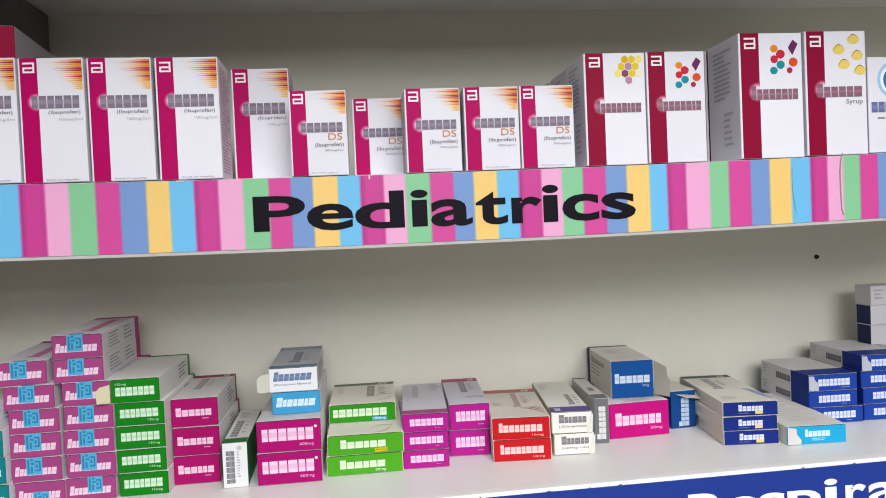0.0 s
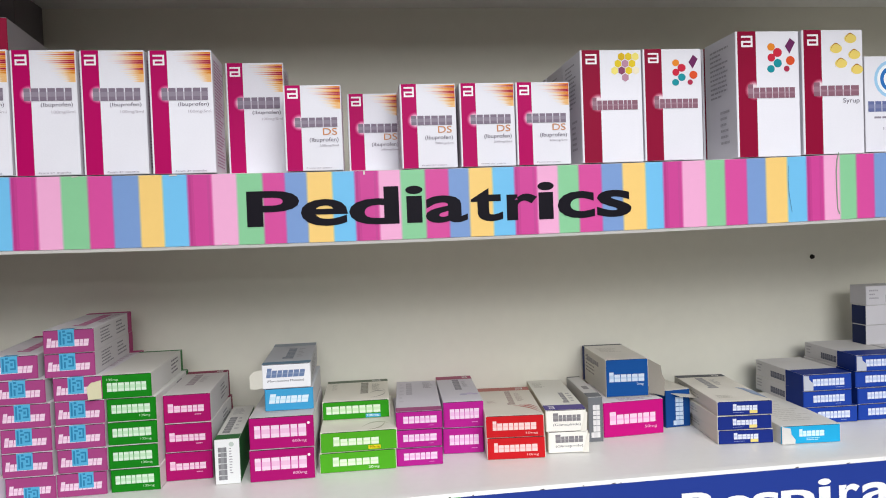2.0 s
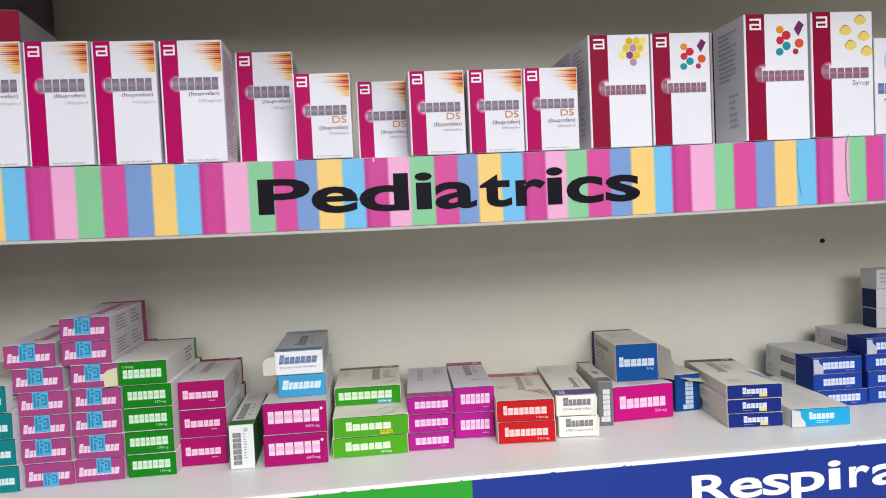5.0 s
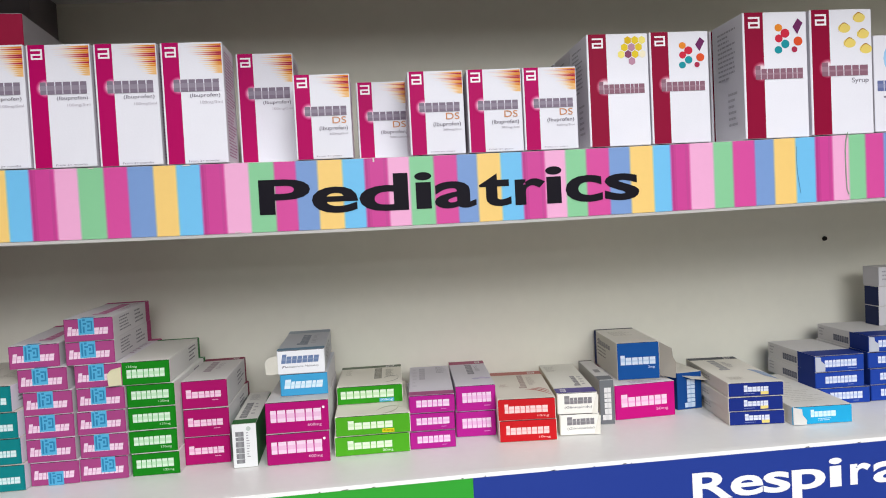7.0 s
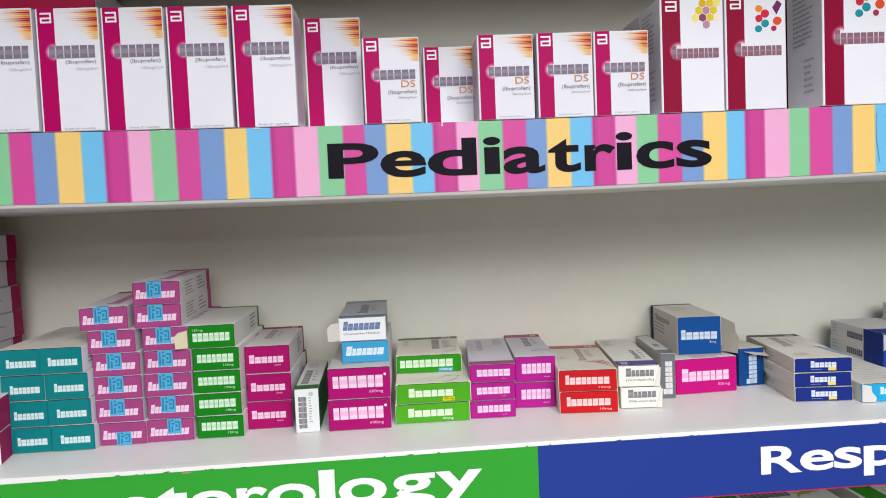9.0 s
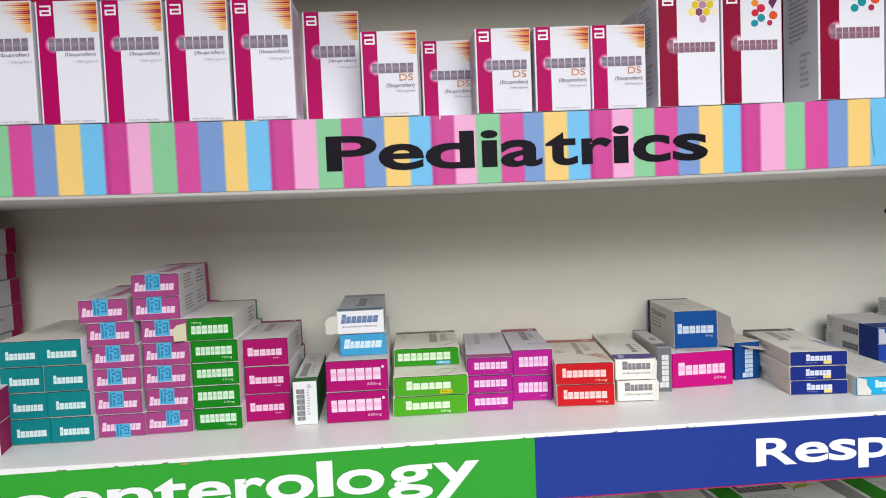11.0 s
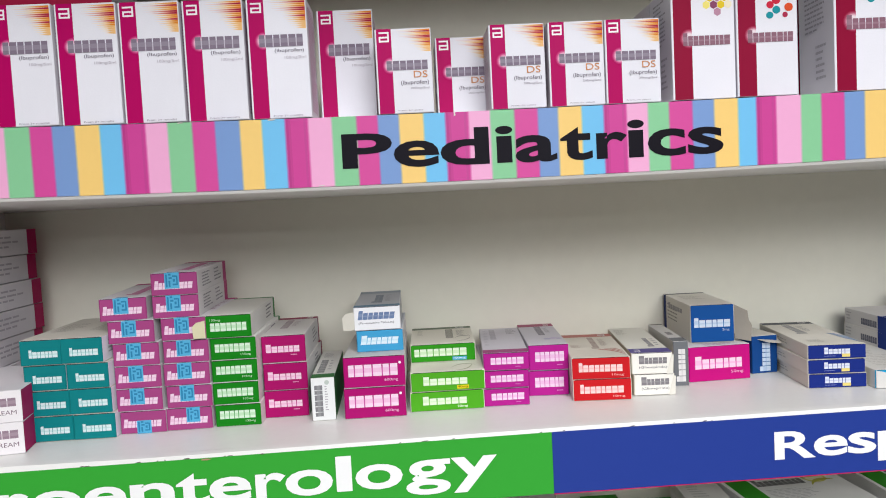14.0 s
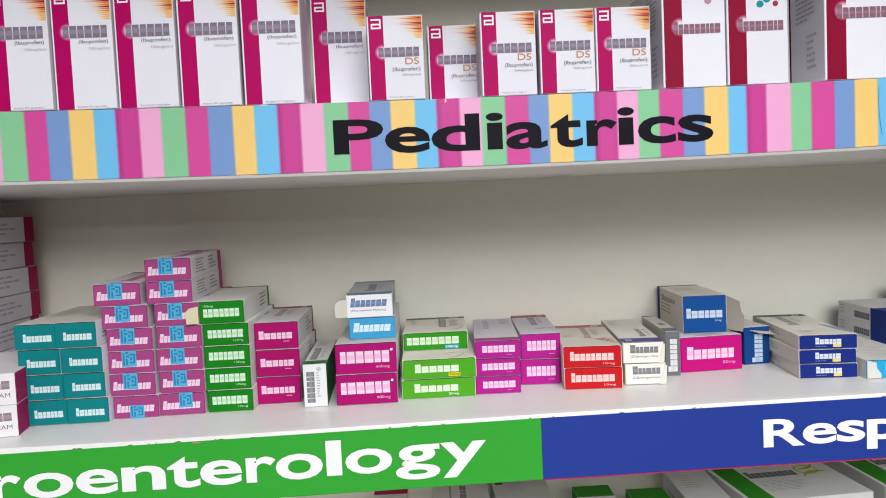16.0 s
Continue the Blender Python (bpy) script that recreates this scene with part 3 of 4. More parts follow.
hd = 0.0226
pinkbox = carton("tablet_carton", "pink fronted white tablet carton sealed with a blue sticker", 0.0445, hd, 0.150, (PINKB, "C0488A", "D9D5D8", "D9D5D8"),
                 [("word", "F", (0.08, 0.28, 0.90, 0.66), 9, "F0DCE9", "italic", False), ("sticker", "F", (0.30, 0.30, 0.62, 1.0)), ("sticker", "T", (0.34, 0.0, 0.62, 0.05)), ("band", "R", (0.88, 0.0, 1.0, 1.0), "B8407E"),
                  ("lines", "R", (0.15, 0.15, 0.45, 0.85), 5, "8E8A92"), ("lines", "R", (0.55, 0.15, 0.8, 0.85), 4, "8E8A92"), ("band", "T", (0, 0.9, 1, 1), "B8407E"), ("word", "T", (0.42, 0.16, 0.72, 0.82), 9, "B8407E", "italic", True), ("lines", "T", (0.78, 0.3, 0.92, 0.8), 3, "9A6A86")],
                 "medicine box", "pink boxes stacked", 9, 0.0006)
stack(pinkbox, [(-0.0540 + s1, 0.081, ZL + i * hd, a) for i, s1, a in ((1, -0.0015, 2), (2, -0.002, 1.5), (3, -0.0025, 2), (4, -0.006, 3), (5, -0.0135, 6))]
      + [(-0.0085 + s1, 0.083, ZL + i * hd, a) for i, s1, a in ((1, 0.0005, 1), (2, 0, 2), (3, 0.0005, 1), (4, -0.001, 3), (5, -0.0065, 4), (6, -0.0075, 5))])
pinkflip = carton("tablet_carton", "pink fronted white tablet carton lying upside down with its sticker low", 0.0445, hd, 0.150, (PINKB, "C0488A", "D9D5D8", "D9D5D8"),
                 [("word", "F", (0.08, 0.28, 0.90, 0.66), 9, "F0DCE9", "italic", False), ("sticker", "F", (0.36, 0.0, 0.68, 0.58)), ("band", "R", (0.88, 0.0, 1.0, 1.0), "B8407E"),
                  ("lines", "R", (0.15, 0.15, 0.45, 0.85), 5, "8E8A92"), ("lines", "R", (0.55, 0.15, 0.8, 0.85), 4, "8E8A92"), ("band", "T", (0, 0.9, 1, 1), "B8407E"), ("word", "T", (0.42, 0.16, 0.72, 0.82), 9, "B8407E", "italic", True), ("lines", "T", (0.78, 0.3, 0.92, 0.8), 3, "9A6A86")],
                 "medicine box", "pink boxes stacked", 9, 0.0006)
stack(pinkflip, [(-0.0540, 0.080, ZL, 1)])
pinkside = carton("tablet_carton", "pink fronted white tablet carton with its blue sticker off centre", 0.0445, hd, 0.150, (PINKB, "C0488A", "D9D5D8", "D9D5D8"),
                 [("word", "F", (0.08, 0.28, 0.90, 0.66), 9, "F0DCE9", "italic", False), ("sticker", "F", (0.44, 0.34, 0.74, 1.0)), ("band", "R", (0.88, 0.0, 1.0, 1.0), "B8407E"),
                  ("lines", "R", (0.15, 0.15, 0.45, 0.85), 5, "8E8A92"), ("lines", "R", (0.55, 0.15, 0.8, 0.85), 4, "8E8A92"), ("band", "T", (0, 0.9, 1, 1), "B8407E"), ("word", "T", (0.42, 0.16, 0.72, 0.82), 9, "B8407E", "italic", True), ("lines", "T", (0.78, 0.3, 0.92, 0.8), 3, "9A6A86")],
                 "medicine box", "pink boxes stacked", 9, 0.0006)
stack(pinkside, [(-0.0085, 0.083, ZL, 1)])
hc = 0.0225
greenbox = carton("tablet_carton", "green fronted white tablet carton in a stack", 0.0450, hc, 0.137, ("087C0D", "2F7A3A", "E4E3E0", "E0DFDA"),
                  [("word", "F", (0.10, 0.36, 0.88, 0.72), 7, "E6F2E4", True, False), ("text", "F", (0.66, 0.16, 0.88, 0.28), "135mg", "BFE3BA"), ("band", "R", (0.93, 0, 1, 1), "2F7A3A"), ("lines", "R", (0.6, 0.15, 0.88, 0.85), 4, "7E7A82"),
                   ("band", "T", (0, 0.95, 1, 1), "2F7A3A"), ("lines", "T", (0.2, 0.4, 0.8, 0.8), 4, "B5B2A8")], "medicine box", "green boxes stacked", 10, 0.0007)
stack(greenbox, [(0.0380, 0.086, ZL + i * hc, 1.2) for i in range(4)])
openbox = carton("tablet_carton", "green fronted tablet carton with an opened cream side tab", 0.0455, 0.0230, 0.137, ("087C0D", "2F7A3A", "E4E3E0", "DAD8D0"),
                 [("word", "F", (0.12, 0.30, 0.90, 0.66), 7, "E6F2E4", True, False), ("text", "F", (0.12, 0.72, 0.34, 0.84), "135mg", "BFE3BA"), ("band", "R", (0.93, 0, 1, 1), "2F7A3A"), ("lines", "R", (0.6, 0.15, 0.88, 0.85), 4, "7E7A82"), ("band", "T", (0, 0.95, 1, 1), "2F7A3A"),
                  ("flap", "F", [(0.0005, -0.0005, 0.001), (0.0005, -0.0005, 0.0185), (-0.007, -0.006, 0.0175), (-0.0105, -0.008, 0.0135), (-0.0095, -0.008, 0.002)], "D9D3B0")], "medicine box", "", 11, 0.0006)
stack(openbox, [(0.0335, 0.086, ZL + 4 * hc, 1.5)])
hf = 0.0285
crim = carton("tablet_carton", "crimson fronted white tablet carton in a stack", 0.0450, hf, 0.122, ("A20060", "7A2A48", "E2E0E0", "CFCBC8"),
              [("word", "F", (0.10, 0.38, 0.86, 0.68), 6, "F1DCE6", False, False), ("lines", "F", (0.66, 0.22, 0.86, 0.30), 1, "DDA0BC"), *lid("8A2448", 6, "8E7A82", 0.88), ("band", "R", (0.93, 0, 1, 1), "8A2448"), ("lines", "R", (0.5, 0.2, 0.85, 0.8), 4, "9A969C")],
              "medicine box", "crimson boxes stacked", 12, 0.0006)
stack(crim, [(0.0835, 0.108, ZL, 0), (0.0832, 0.108, ZL + hf, -0.5), (0.0835, 0.109, ZL + 2 * hf, 0.5)])
endbox = carton("tablet_carton", "white and dark green tablet carton standing on its narrow side", 0.0235, 0.0440, 0.138, ("E2E4E3", "2F6A3A", "2E6B36", "D2D0CA"),
                [("word", "F", (0.14, 0.10, 0.48, 0.82), 6, "4A4A4E", True, True), ("lines", "F", (0.58, 0.2, 0.72, 0.8), 10, "9A969C"), ("disc", "F", (0.68, 0.88), 0.10, "B9C4BC"), ("band", "T", (0, 0, 1, 0.12), "2E6B36"), ("word", "T", (0.18, 0.16, 0.5, 0.62), 7, "5A5A5E", True, True), ("lines", "T", (0.6, 0.2, 0.8, 0.6), 2, "7E7A82"), ("lines", "T", (0.2, 0.7, 0.75, 0.9), 3, "8A878C")], "medicine box", "", 13, 0.0)
stack(endbox, [(0.1345, 0.087, ZL, 1.0)])
hb = 0.0315
bigmag = carton("tablet_carton", "magenta fronted white tablet carton, one of two stacked", 0.0620, hb, 0.135, ("A8006A", "A8006A", "E2E0E4", "C9C6C4"),
                [("word", "F", (0.08, 0.36, 0.88, 0.74), 6, "F4E6F0", True, False), ("text", "F", (0.66, 0.16, 0.88, 0.27), "600mg", "E9B6D6"), ("disc", "F", (0.92, 0.76), 0.022, "F4E6F0"), ("lines", "T", (0.2, 0.1, 0.8, 0.4), 4, "9A969C")], "medicine box", "", 14, 0.0007)
stack(bigmag, [(0.1680, 0.086, ZL, 0), (0.1685, 0.0865, ZL + hb, 0.4)])
sky = carton("tablet_carton", "light blue tablet carton lying on a magenta one", 0.0480, 0.0226, 0.115, ("3E9CCB", "3E9CCB", "D3D2D6", "C9CCD2"),
             [("word", "F", (0.10, 0.34, 0.90, 0.76), 7, "EAF3F7", "italic", False)], "medicine box", "", 15, 0.0005)
stack(sky, [(0.1820, 0.109, ZL + 2 * hb, 0)])
palebox = carton("tablet_carton", "white and slate tablet carton with an opened end tab", 0.0480, 0.0245, 0.135, ("E6E7EA", "8E9AA6", "C4C6CA", "B9BBC0"),
                 [("word", "F", (0.10, 0.46, 0.88, 0.84), 7, "2C4A80", "italic", False), ("text", "F", (0.10, 0.25, 0.86, 0.36), "(Fluvoxamine Maleate)", "55555C"), ("band", "T", (0, 0, 1, 0.10), "5F7F94"), ("word", "T", (0.36, 0.22, 0.60, 0.72), 7, "5E6876", "italic", True), ("lines", "T", (0.66, 0.25, 0.8, 0.7), 3, "7E8088"), ("band", "T", (0.0, 0.84, 1, 1), "98A2AC"), ("lines", "R", (0.2, 0.2, 0.8, 0.8), 4, "8E9096"),
                  ("flap", "F", [(0.0003, -0.0004, 0.0015), (0.0003, -0.0004, 0.0195), (-0.008, -0.005, 0.019), (-0.0115, -0.007, 0.015), (-0.011, -0.007, 0.0025), (-0.006, -0.004, 0.001)], "CFCCC0")], "medicine box", "", 16, 0.0005)
stack(palebox, [(0.1795, 0.108, ZL + 2 * hb + 0.0227, 0.8)])
def lime_box(strength, sticker):
    print_ = [("word", "F", (0.17, 0.32, 0.76, 0.76), 6, "EFF5E6", False, False)]
    if sticker:
        print_.append(("band", "F", (0.62, 0.08, 0.78, 0.27), "D8C81E"))
    print_ += [("text", "F", (0.63, 0.10, 0.77, 0.25), strength, "6E5A10" if sticker else "EFF5E6"),
               ("poly", "T", swoosh(0.62, 0.02, 0.86, 0.28, -0.25, 0.025) + swoosh(0.55, 0.10, 0.9, 0.16, 0.2, 0.02), "B5B29A")]
    return carton("capsule_carton", "lime green fronted cream capsule carton" + (" with a yellow dose label" if sticker else " at the foot of a stack"), 0.0765, 0.0203, 0.150,
                  ("4CA41C", "4CA41C", CREAM, CREAM), print_, "medicine box", "", 17, 0.0006, CREAM)


stack(lime_box("20mg", False), [(0.2330, 0.097, ZL, 0.5)])
stack(lime_box("40mg", True), [(0.2345, 0.097, ZL + 0.0206, 0.2)])
lime2 = carton("capsule_carton", "leaf green fronted cream capsule carton lying on two others", 0.0710, 0.0195, 0.106, ("2A9010", "6E8E55", CREAM, CREAM),
               [("word", "F", (0.06, 0.32, 0.86, 0.74), 8, "EFF5E6", True, False), ("band", "F", (0.64, 0.06, 0.86, 0.26), "4FA3C4"), ("text", "F", (0.66, 0.09, 0.84, 0.23), "100mg", "E4F0F4"), *lid("6F7A66", 8, "6E6C62", 0.88, (0.56, 0.3, 0.68, 0.84)), ("poly", "T", swoosh(0.72, 0.10, 0.9, 0.5, -0.3, 0.03) + swoosh(0.7, 0.3, 0.95, 0.34, 0.3, 0.03), "A5A294"), ("lines", "T", (0.1, 0.5, 0.2, 0.8), 3, "A5A294")], "medicine box", "", 18, 0.0006, CREAM)
stack(lime2, [(0.2350, 0.143, ZL + 0.0412, -0.6)])
FX = ("B0188A", "B0188A", "D3CFD6", "CDC9D0")
FD = [("word", "F", (0.16, 0.34, 0.88, 0.72), 6, "F2E3EF", True, False), ("lines", "F", (0.70, 0.14, 0.86, 0.22), 1, "D78FC4"), ("band", "T", (0, 0, 1, 0.11), "A0507E"), ("lines", "T", (0.66, 0.7, 0.92, 0.95), 3, "77737C"), ("word", "T", (0.24, 0.5, 0.38, 0.92), 6, "A5A0AA", True, True), ("lines", "T", (0.08, 0.2, 0.2, 0.9), 3, "BDB8C0")]
plum = carton("tablet_carton", "purple fronted pale tablet carton, one of three stacked", 0.0470, 0.0186, 0.146, FX, FD, "medicine box", "purple boxes stacked", 19, 0.0006)
stack(plum, [(0.3110, 0.101, ZL + i * 0.0188, -2.5) for i in range(3)])
plum2 = carton("tablet_carton", "purple fronted pale tablet carton, one of two stacked", 0.0430, 0.0278, 0.133, FX, FD[:2] + lid("A4536F", 6, "6C6870", 0.86, (0.42, 0.42, 0.60, 0.84)) + [("disc", "T", (0.58, 0.24), 0.10, "B3AEC4"), ("disc", "T", (0.74, 0.26), 0.10, "C2B6CE"), ("disc", "T", (0.88, 0.24), 0.08, "B9AEC8")], "medicine box", "purple boxes stacked", 20, 0.0006)
stack(plum2, [(0.3625, 0.131, ZL + i * 0.028, -3.2) for i in range(2)])
hr = 0.0228
red = carton("tablet_carton", "red fronted cream tablet carton, one of two stacked", 0.0605, hr, 0.130, ("C4141C", "C4141C", "DCCFC2", "DAD3C6"),
             [("word", "F", (0.12, 0.34, 0.86, 0.76), 8, "F5E4E0", False, False), ("text", "F", (0.68, 0.12, 0.88, 0.24), "10mg", "F0C4BE"), *lid("B9756C", 8, "96807A", 0.87, (0.46, 0.34, 0.60, 0.84), False), ("poly", "T", swoosh(0.55, 0.30, 0.97, 0.06, 0.12, 0.03) + swoosh(0.66, 0.32, 0.97, 0.13, 0.12, 0.03) + swoosh(0.76, 0.34, 0.97, 0.20, 0.12, 0.025), "B5645C"), ("lines", "T", (0.1, 0.4, 0.3, 0.5), 2, "A58A82")], "medicine box", "", 21, 0.0006, CREAM)
stack(red, [(0.4035, 0.102, ZL, -4), (0.4025, 0.102, ZL + hr, -5)])
cream = carton("tablet_carton", "cream and violet tablet carton with a torn end tab", 0.0425, 0.0228, 0.150, ("ECEAE2", "ECEAE2", "D2C9B4", "E2E0D6"),
               [("word", "F", (0.18, 0.48, 0.86, 0.86), 6, "4A4650", False, False), ("text", "F", (0.18, 0.24, 0.86, 0.38), "(Glimepiride)", "5A5660"), ("band", "T", (0, 0, 1, 0.14), "5A4F8E"), ("poly", "T", logo(0.12, 0.03, 0.26, 0.11), "DAD6E0"), ("word", "T", (0.58, 0.2, 0.74, 0.52), 6, "66626A", False, True), ("lines", "T", (0.8, 0.2, 0.92, 0.5), 2, "77737A"), ("lines", "T", (0.1, 0.7, 0.4, 0.9), 3, "A5A198"),
                ("flap", "F", [(0.036, -0.001, -0.0), (0.0425, -0.001, -0.0), (0.0435, -0.0015, 0.020), (0.0415, -0.0012, 0.0205)], "E6E3D8")], "medicine box", "", 22, 0.0006, CREAM)
stack(cream, [(0.4695, 0.107, ZL + 0.0003, -4), (0.4680, 0.107, ZL + 0.0231, -5)])
grey = carton("tablet_carton", "narrow grey tablet carton standing on edge", 0.0160, 0.0500, 0.110, ("6F7276", "6F7276", "C9C8C8", "CFCDCA"),
              [("word", "F", (0.18, 0.10, 0.80, 0.82), 6, "E9E8E6", False, True), ("band", "T", (0, 0, 1, 0.18), "6F7276"), ("band", "T", (0, 0.96, 1, 1), "4A4A4C"), ("band", "T", (0.3, 0.35, 0.7, 0.5), "8E8C8C")], "medicine box", "", 23, 0.0)
stack(grey, [(0.5235, 0.137, ZL, -4)])
hot = carton("tablet_carton", "hot pink fronted white tablet carton under a blue one", 0.0715, 0.0395, 0.100, ("C2047A", "C2047A", "E2E0E0", "DEDADC"),
             [("word", "F", (0.10, 0.36, 0.86, 0.72), 7, "F6E3EE", False, False), ("text", "F", (0.68, 0.18, 0.88, 0.28), "50mg", "F0B4D6"), ("lines", "T", (0.3, 0.02, 0.9, 0.15), 2, "9A5A86")], "medicine box", "", 24, 0.0005)
stack(hot, [(0.5445, 0.149, ZL, 4)])
royal = carton("tablet_carton", "royal blue and cream tablet carton with its end flap opened", 0.0495, 0.0430, 0.106, ("0A4F98", "1B2F66", "CFCBC2", "DDD9D0"),
               [("word", "F", (0.08, 0.40, 0.90, 0.66), 6, "E6EDF5", False, False), ("lines", "L", (0.15, 0.3, 0.6, 0.8), 5, "8E8A86"), ("lines", "T", (0.2, 0.45, 0.8, 0.75), 3, "A5A198"), ("band", "T", (0, 0.93, 1, 1), "55565C"), ("band", "L", (0, 0, 0.10, 1), "1B2F66"), ("word", "L", (0.2, 0.68, 0.72, 0.84), 6, "77747C", False, False), ("text", "F", (0.72, 0.28, 0.88, 0.36), "2mg", "C4D4E8"),
                # this flap's card colour is darkened to include the shadow on it
                ("flap", "F", [(0.0497, -0.0002, 0.003), (0.0497, -0.0002, 0.042), (0.0600, -0.012, 0.036), (0.0610, -0.013, 0.026), (0.0635, -0.015, 0.020), (0.0625, -0.014, 0.002)], "A8A296"),
                ("flap", "F", [(0.0003, -0.0003, 0.0002), (0.0492, -0.0003, 0.0002), (0.0490, -0.006, 0.0006), (0.0006, -0.006, 0.0006)], "C9C4BA")], "medicine box", "", 25, 0.0005, "CFCBC2")
stack(royal, [(0.5555, 0.172, ZL + 0.0398, -3)])
navy = carton("tablet_carton", "upright royal blue tablet carton with its lid flap hanging open", 0.0310, 0.0440, 0.085, ("0E4384", "0E4384", "123C78", "CFCBC0"),
              [("word", "F", (0.30, 0.06, 0.72, 0.80), 6, "D6E2EE", False, True),
               ("flap", "F", [(-0.012, 0.036, 0.0462), (0.012, 0.042, 0.0468), (0.054, -0.006, 0.0345), (0.044, -0.013, 0.0338), (0.012, -0.010, 0.0385)], "D5D0C4")], "medicine box", "", 26, 0.0)
stack(navy, [(0.6245, 0.168, ZL, 6)])
hl = 0.0150
float_ = carton("tablet_carton", "navy fronted cream tablet carton, one of three stacked", 0.0590, hl, 0.138, ("12297C", "3A3C48", "D9D4C8", "DEDACF"),
                [("word", "F", (0.28, 0.34, 0.72, 0.80), 6, "EEF0F4", False, False), ("band", "F", (0.58, 0.12, 0.72, 0.34), "E6D27A"), ("lines", "F", (0.28, 0.14, 0.55, 0.22), 1, "8E98C4"), *lid("55565C", 6, "7A7A80", 0.90, (0.26, 0.46, 0.46, 0.86), False), ("lines", "T", (0.15, 0.1, 0.45, 0.2), 2, "A5A39C"),
                 ("poly", "T", [[(0.98, 0.05), (0.98, 0.3), (0.9, 0.42), (0.76, 0.45), (0.82, 0.36), (0.86, 0.2)]], "93A3BC"), ("lines", "L", (0.1, 0.3, 0.8, 0.7), 2, "B0ACA2")], "medicine box", "", 27, 0.0005, CREAM)
stack(float_, [(0.6510, 0.097, ZL + i * 0.0153, -5) for i in range(3)])
aqua = carton("tablet_carton", "sky blue fronted cream tablet carton with a white end tab", 0.0640, 0.0195, 0.150, ("1FA4D4", "1FA4D4", "D9D7D2", "DAD8D2"),
              [("word", "F", (0.30, 0.40, 0.72, 0.80), 6, "E9F5F9", False, False), ("lines", "F", (0.42, 0.14, 0.72, 0.32), 2, "BFE3F0"), ("lines", "T", (0.2, 0.1, 0.9, 0.8), 7, "B9B6B0"),
               ("flap", "F", [(0.0003, -0.0012, 0.0005), (0.0140, -0.0016, 0.0005), (0.0145, -0.0016, 0.005), (0.0100, -0.0016, 0.011), (0.0095, -0.0016, 0.017), (0.0003, -0.0012, 0.019)], "D5D3CE")], "medicine box", "", 28, 0.0006)
stack(aqua, [(0.7130, 0.082, ZL, -4)])
hk = 0.0190
KD = [("word", "F", (0.20, 0.30, 0.84, 0.72), 8, "EDF0F6", True, False), ("lines", "F", (0.66, 0.12, 0.84, 0.20), 1, "9AA8D4"), ("band", "L", (0.66, 0, 1, 1), "16307E"), ("word", "L", (0.34, 0.2, 0.64, 0.6), 8, "2A2E44", True, False), ("lines", "L", (0.04, 0.2, 0.16, 0.8), 3, "A5A3A8"), ("band", "T", (0, 0, 1, 0.28), "16307E")]
KF = [("flap", "F", [(0.0004, -0.0010, 0.001), (0.0115, -0.0014, 0.001), (0.0120, -0.0014, 0.009), (0.0070, -0.0014, 0.0135), (0.0065, -0.0014, 0.0175), (0.0004, -0.0010, 0.018)], "B8BCC6")]
KC = ("1A3F9C", "16307E", "CDCBCD", "CFCDCC")
kb = carton("tablet_carton", "dark blue fronted pale tablet carton in a stepped stack", 0.0590, hk, 0.105, KC, KD, "medicine box", "dark blue boxes stacked", 29, 0.0006)
stack(kb, [(0.7860, 0.146, ZL, -2), (0.7800, 0.146, ZL + hk, -2), (0.8470, 0.146, ZL, -2), (0.8460, 0.146, ZL + hk, -1), (0.8450, 0.147, ZL + 2 * hk, -2), (0.9080, 0.146, ZL, -1), (0.9070, 0.146, ZL + hk, -2), (0.9060, 0.146, ZL + 2 * hk, -2), (0.9100, 0.146, ZL + 3 * hk, -2)])
kt = carton("tablet_carton", "dark blue fronted pale tablet carton with an opened grey tab", 0.0590, hk, 0.105, KC, KD + KF, "medicine box", "dark blue boxes stacked", 30, 0.0006)
stack(kt, [(0.7800, 0.146, ZL + 2 * hk, -2), (0.8460, 0.146, ZL + 3 * hk, -2)])
ks = carton("tablet_carton", "pale tablet carton with a navy end lying sideways on the stack", 0.1050, 0.0245, 0.026, ("CFCDD0", "CFCDD0", "16234E", "C4C2C2"),
            [("lines", "F", (0.5, 0.2, 0.9, 0.8), 4, "A5A3A8")], "medicine box", "dark blue boxes stacked", 31, 0.0)
stack(ks, [(0.9020, 0.205, ZL + 4 * hk, 0), (0.9030, 0.205, ZL + 4 * hk + 0.0246, 1)])
kw = carton("tablet_carton", "pale grey tablet carton lying on top of the stack", 0.1050, 0.0240, 0.030, ("CFCDD0", "CFCDD0", "C6C4C8", "C4C2C2"),
            [("word", "F", (0.25, 0.15, 0.6, 0.5), 8, "2A2E44", True, False), ("lines", "F", (0.04, 0.2, 0.16, 0.8), 3, "A5A3A8")], "medicine box", "dark blue boxes stacked", 32, 0.0)
stack(kw, [(0.9040, 0.205, ZL + 4 * hk + 0.0492, -1)])
tube = carton("cream_carton", "white fronted cream tube carton with magenta sides", 0.0600, 0.0300, 0.130, ("E6E2E4", MAG, "A60A58", "D9D5D8"),
              [("word", "F", (0.30, 0.50, 0.92, 0.76), 6, "6A4A5E", True, False), ("text", "F", (0.55, 0.24, 0.92, 0.38), "CREAM", "7E6A76")], "medicine box", "", 32, 0.0)
stack(tube, [(-0.1845, 0.029, ZL, 11), (-0.1850, 0.029, ZL + 0.0302, 11)])
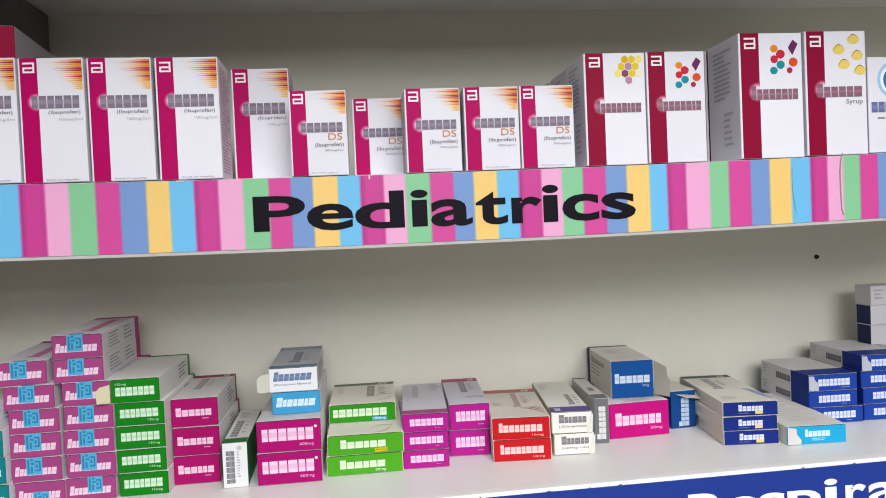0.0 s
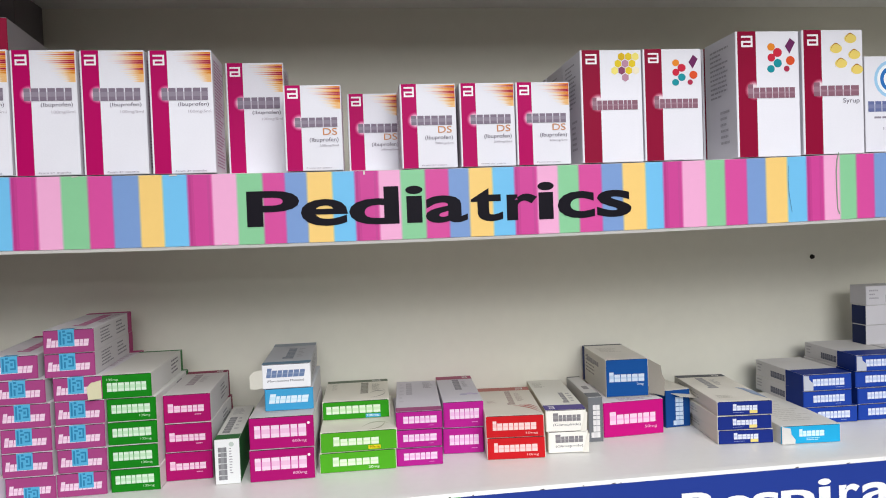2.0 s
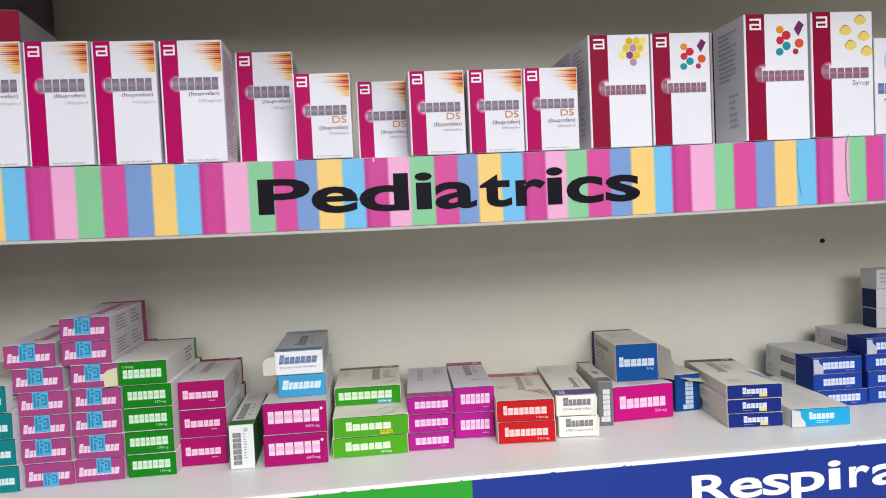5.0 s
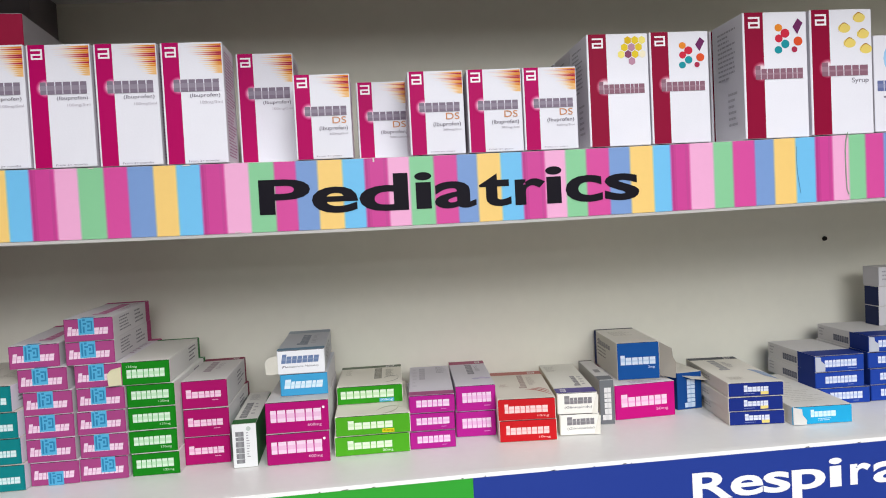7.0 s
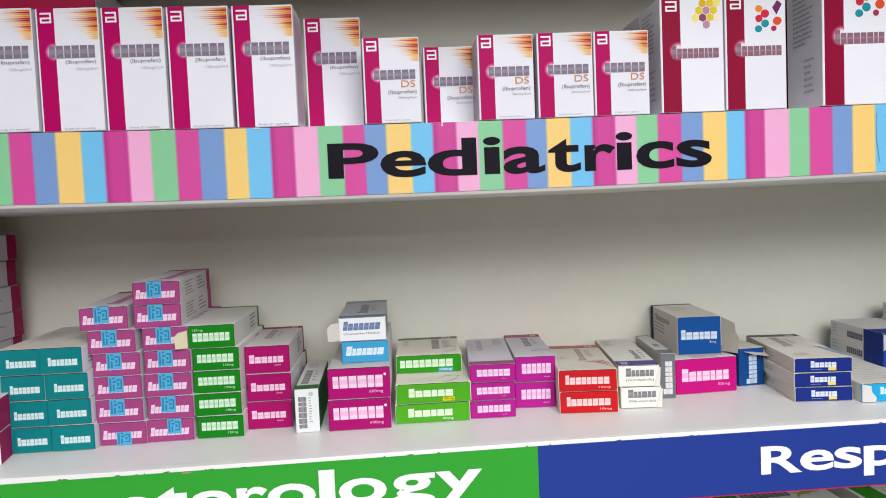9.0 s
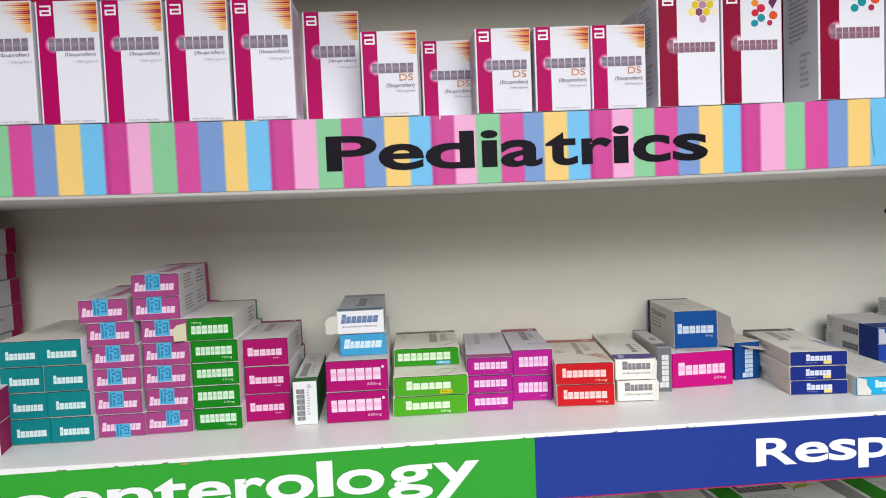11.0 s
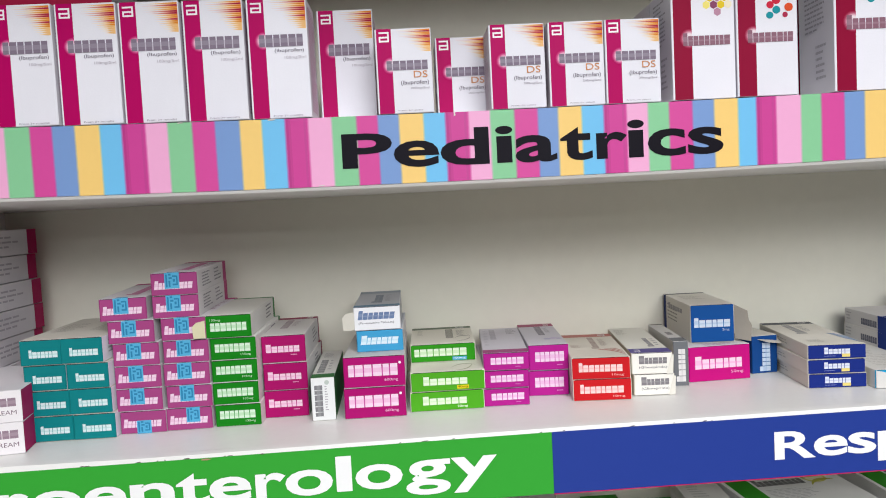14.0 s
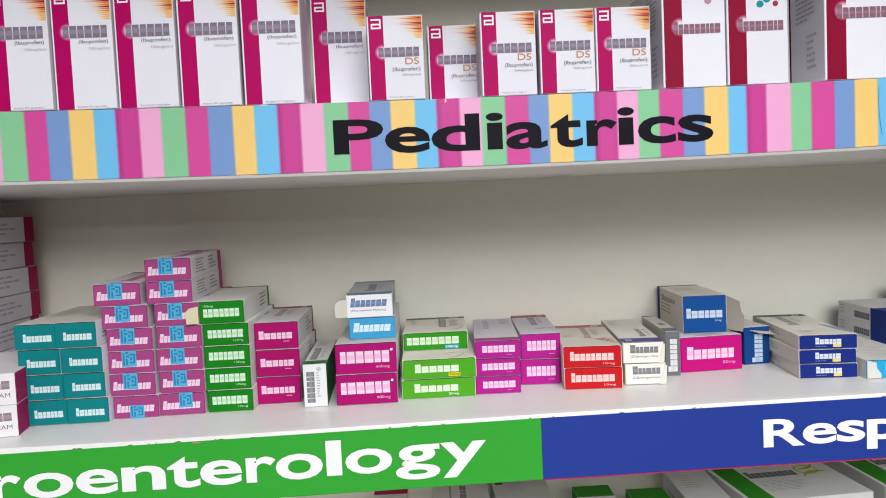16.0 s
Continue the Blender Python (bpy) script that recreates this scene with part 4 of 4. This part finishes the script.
tall = carton("tablet_carton", "white sided carton with a magenta far end in a tall stack", 0.0460, 0.0290, 0.150, (PINKB, MAG, "CBC7CC", "CBC7CC"),
              [("band", "R", (0.86, 0, 1, 1), "A0124F"), ("lines", "R", (0.1, 0.2, 0.75, 0.75), 3, "A5A1A8")], "medicine box", "pink and white tall stack", 33, 0.0)
stack(tall, [(-0.2505 - 0.0006 * i, 0.102, ZL + i * 0.0298, 1.2) for i in range(7)])

# ---- boxes on the bottom shelf ----
ZD = 0.8763
fizz = carton("sachet_carton", "white sachet carton with a green band and lemon print", 0.145, 0.150, 0.110, ("E2E2E0", "E2E2E0", "C9C9C6", "DADAD8"),
              [("band", "T", (0.03, 0, 0.22, 1), "2E8B1F"), ("band", "F", (0.03, 0, 0.22, 1), "2E8B1F"), ("poly", "F", logo(0.07, 0.82, 0.18, 0.93), "E8ECE4"), ("word", "T", (0.24, 0.58, 0.66, 0.76), 9, "2E2E30", False, False), ("disc", "T", (0.78, 0.70), 0.10, "C2BE62"), ("disc", "T", (0.78, 0.70), 0.08, "DCDAB8"), ("poly", "T", swoosh(0.68, 0.5, 0.92, 0.62, 0.25, 0.06) + swoosh(0.72, 0.72, 0.9, 0.88, -0.2, 0.05), "A9A848"), ("lines", "T", (0.26, 0.2, 0.7, 0.48), 4, "9A9A9C"), ("lines", "L", (0.2, 0.5, 0.8, 0.9), 5, "A5A5A8")],
              "medicine box", "", 34, 0.0)
stack(fizz, [(0.609, 0.124, ZD, 5), (0.774, 0.146, ZD, 2)])
lowbox = carton("tablet_carton", "grey white carton with a green end in the shade below", 0.066, 0.150, 0.068, ("2E8B1F", "2E8B1F", "BDBBB8", "C4C2BE"),
                [("band", "T", (0.06, 0.75, 0.2, 0.9), "4A4A4C"), ("lines", "T", (0.3, 0.4, 0.6, 0.8), 4, "9A9896")], "medicine box", "", 35, 0.0)
stack(lowbox, [(0.333, 0.165, ZD, 0)])
lowbox2 = carton("tablet_carton", "white carton with vertical print in the shade below", 0.066, 0.150, 0.133, (WHITE, WHITE, GREYW, "CFCBC8"),
                 [("band", "T", (0.3, 0, 0.33, 1), "8E8A8C"), ("word", "T", (0.45, 0.1, 0.6, 0.9), 8, "5A565A", False, True)], "medicine box", "", 36, 0.0)
stack(lowbox2, [(0.258, 0.100, ZD, 0)])
lowbox3 = carton("tablet_carton", "small white carton with a magenta end in the shade below", 0.040, 0.150, 0.080, (WHITE, MAG, WHITE, "D5D2D0"), [("band", "T", (0, 0.75, 1, 1), "B0124F")], "medicine box", "", 37, 0.0)
stack(lowbox3, [(0.190, 0.145, ZD, 0)])
lowbox4 = carton("tablet_carton", "white carton with a green end in the shade below", 0.043, 0.150, 0.077, (WHITE, "2E7A1F", "3A7A2C", "D2D2CE"), [("band", "T", (0, 0.58, 1, 1), "2E7A1F"), ("lines", "F", (0.2, 0.6, 0.8, 0.9), 4, "A5A5A8")], "medicine box", "", 38, 0.0)
stack(lowbox4, [(0.425, 0.120, ZD, 0), (0.484, 0.104, ZD, 0)])
lowbox5 = carton("tablet_carton", "plain white carton with grey print in the shade below", 0.050, 0.150, 0.105, (WHITE, WHITE, "CFCDCB", "D0CECB"), [("lines", "T", (0.2, 0.4, 0.6, 0.8), 3, "9A9896"), ("lines", "L", (0.2, 0.5, 0.8, 0.9), 5, "A5A5A8")], "medicine box", "", 39, 0.0)
stack(lowbox5, [(0.543, 0.130, ZD, -3)])
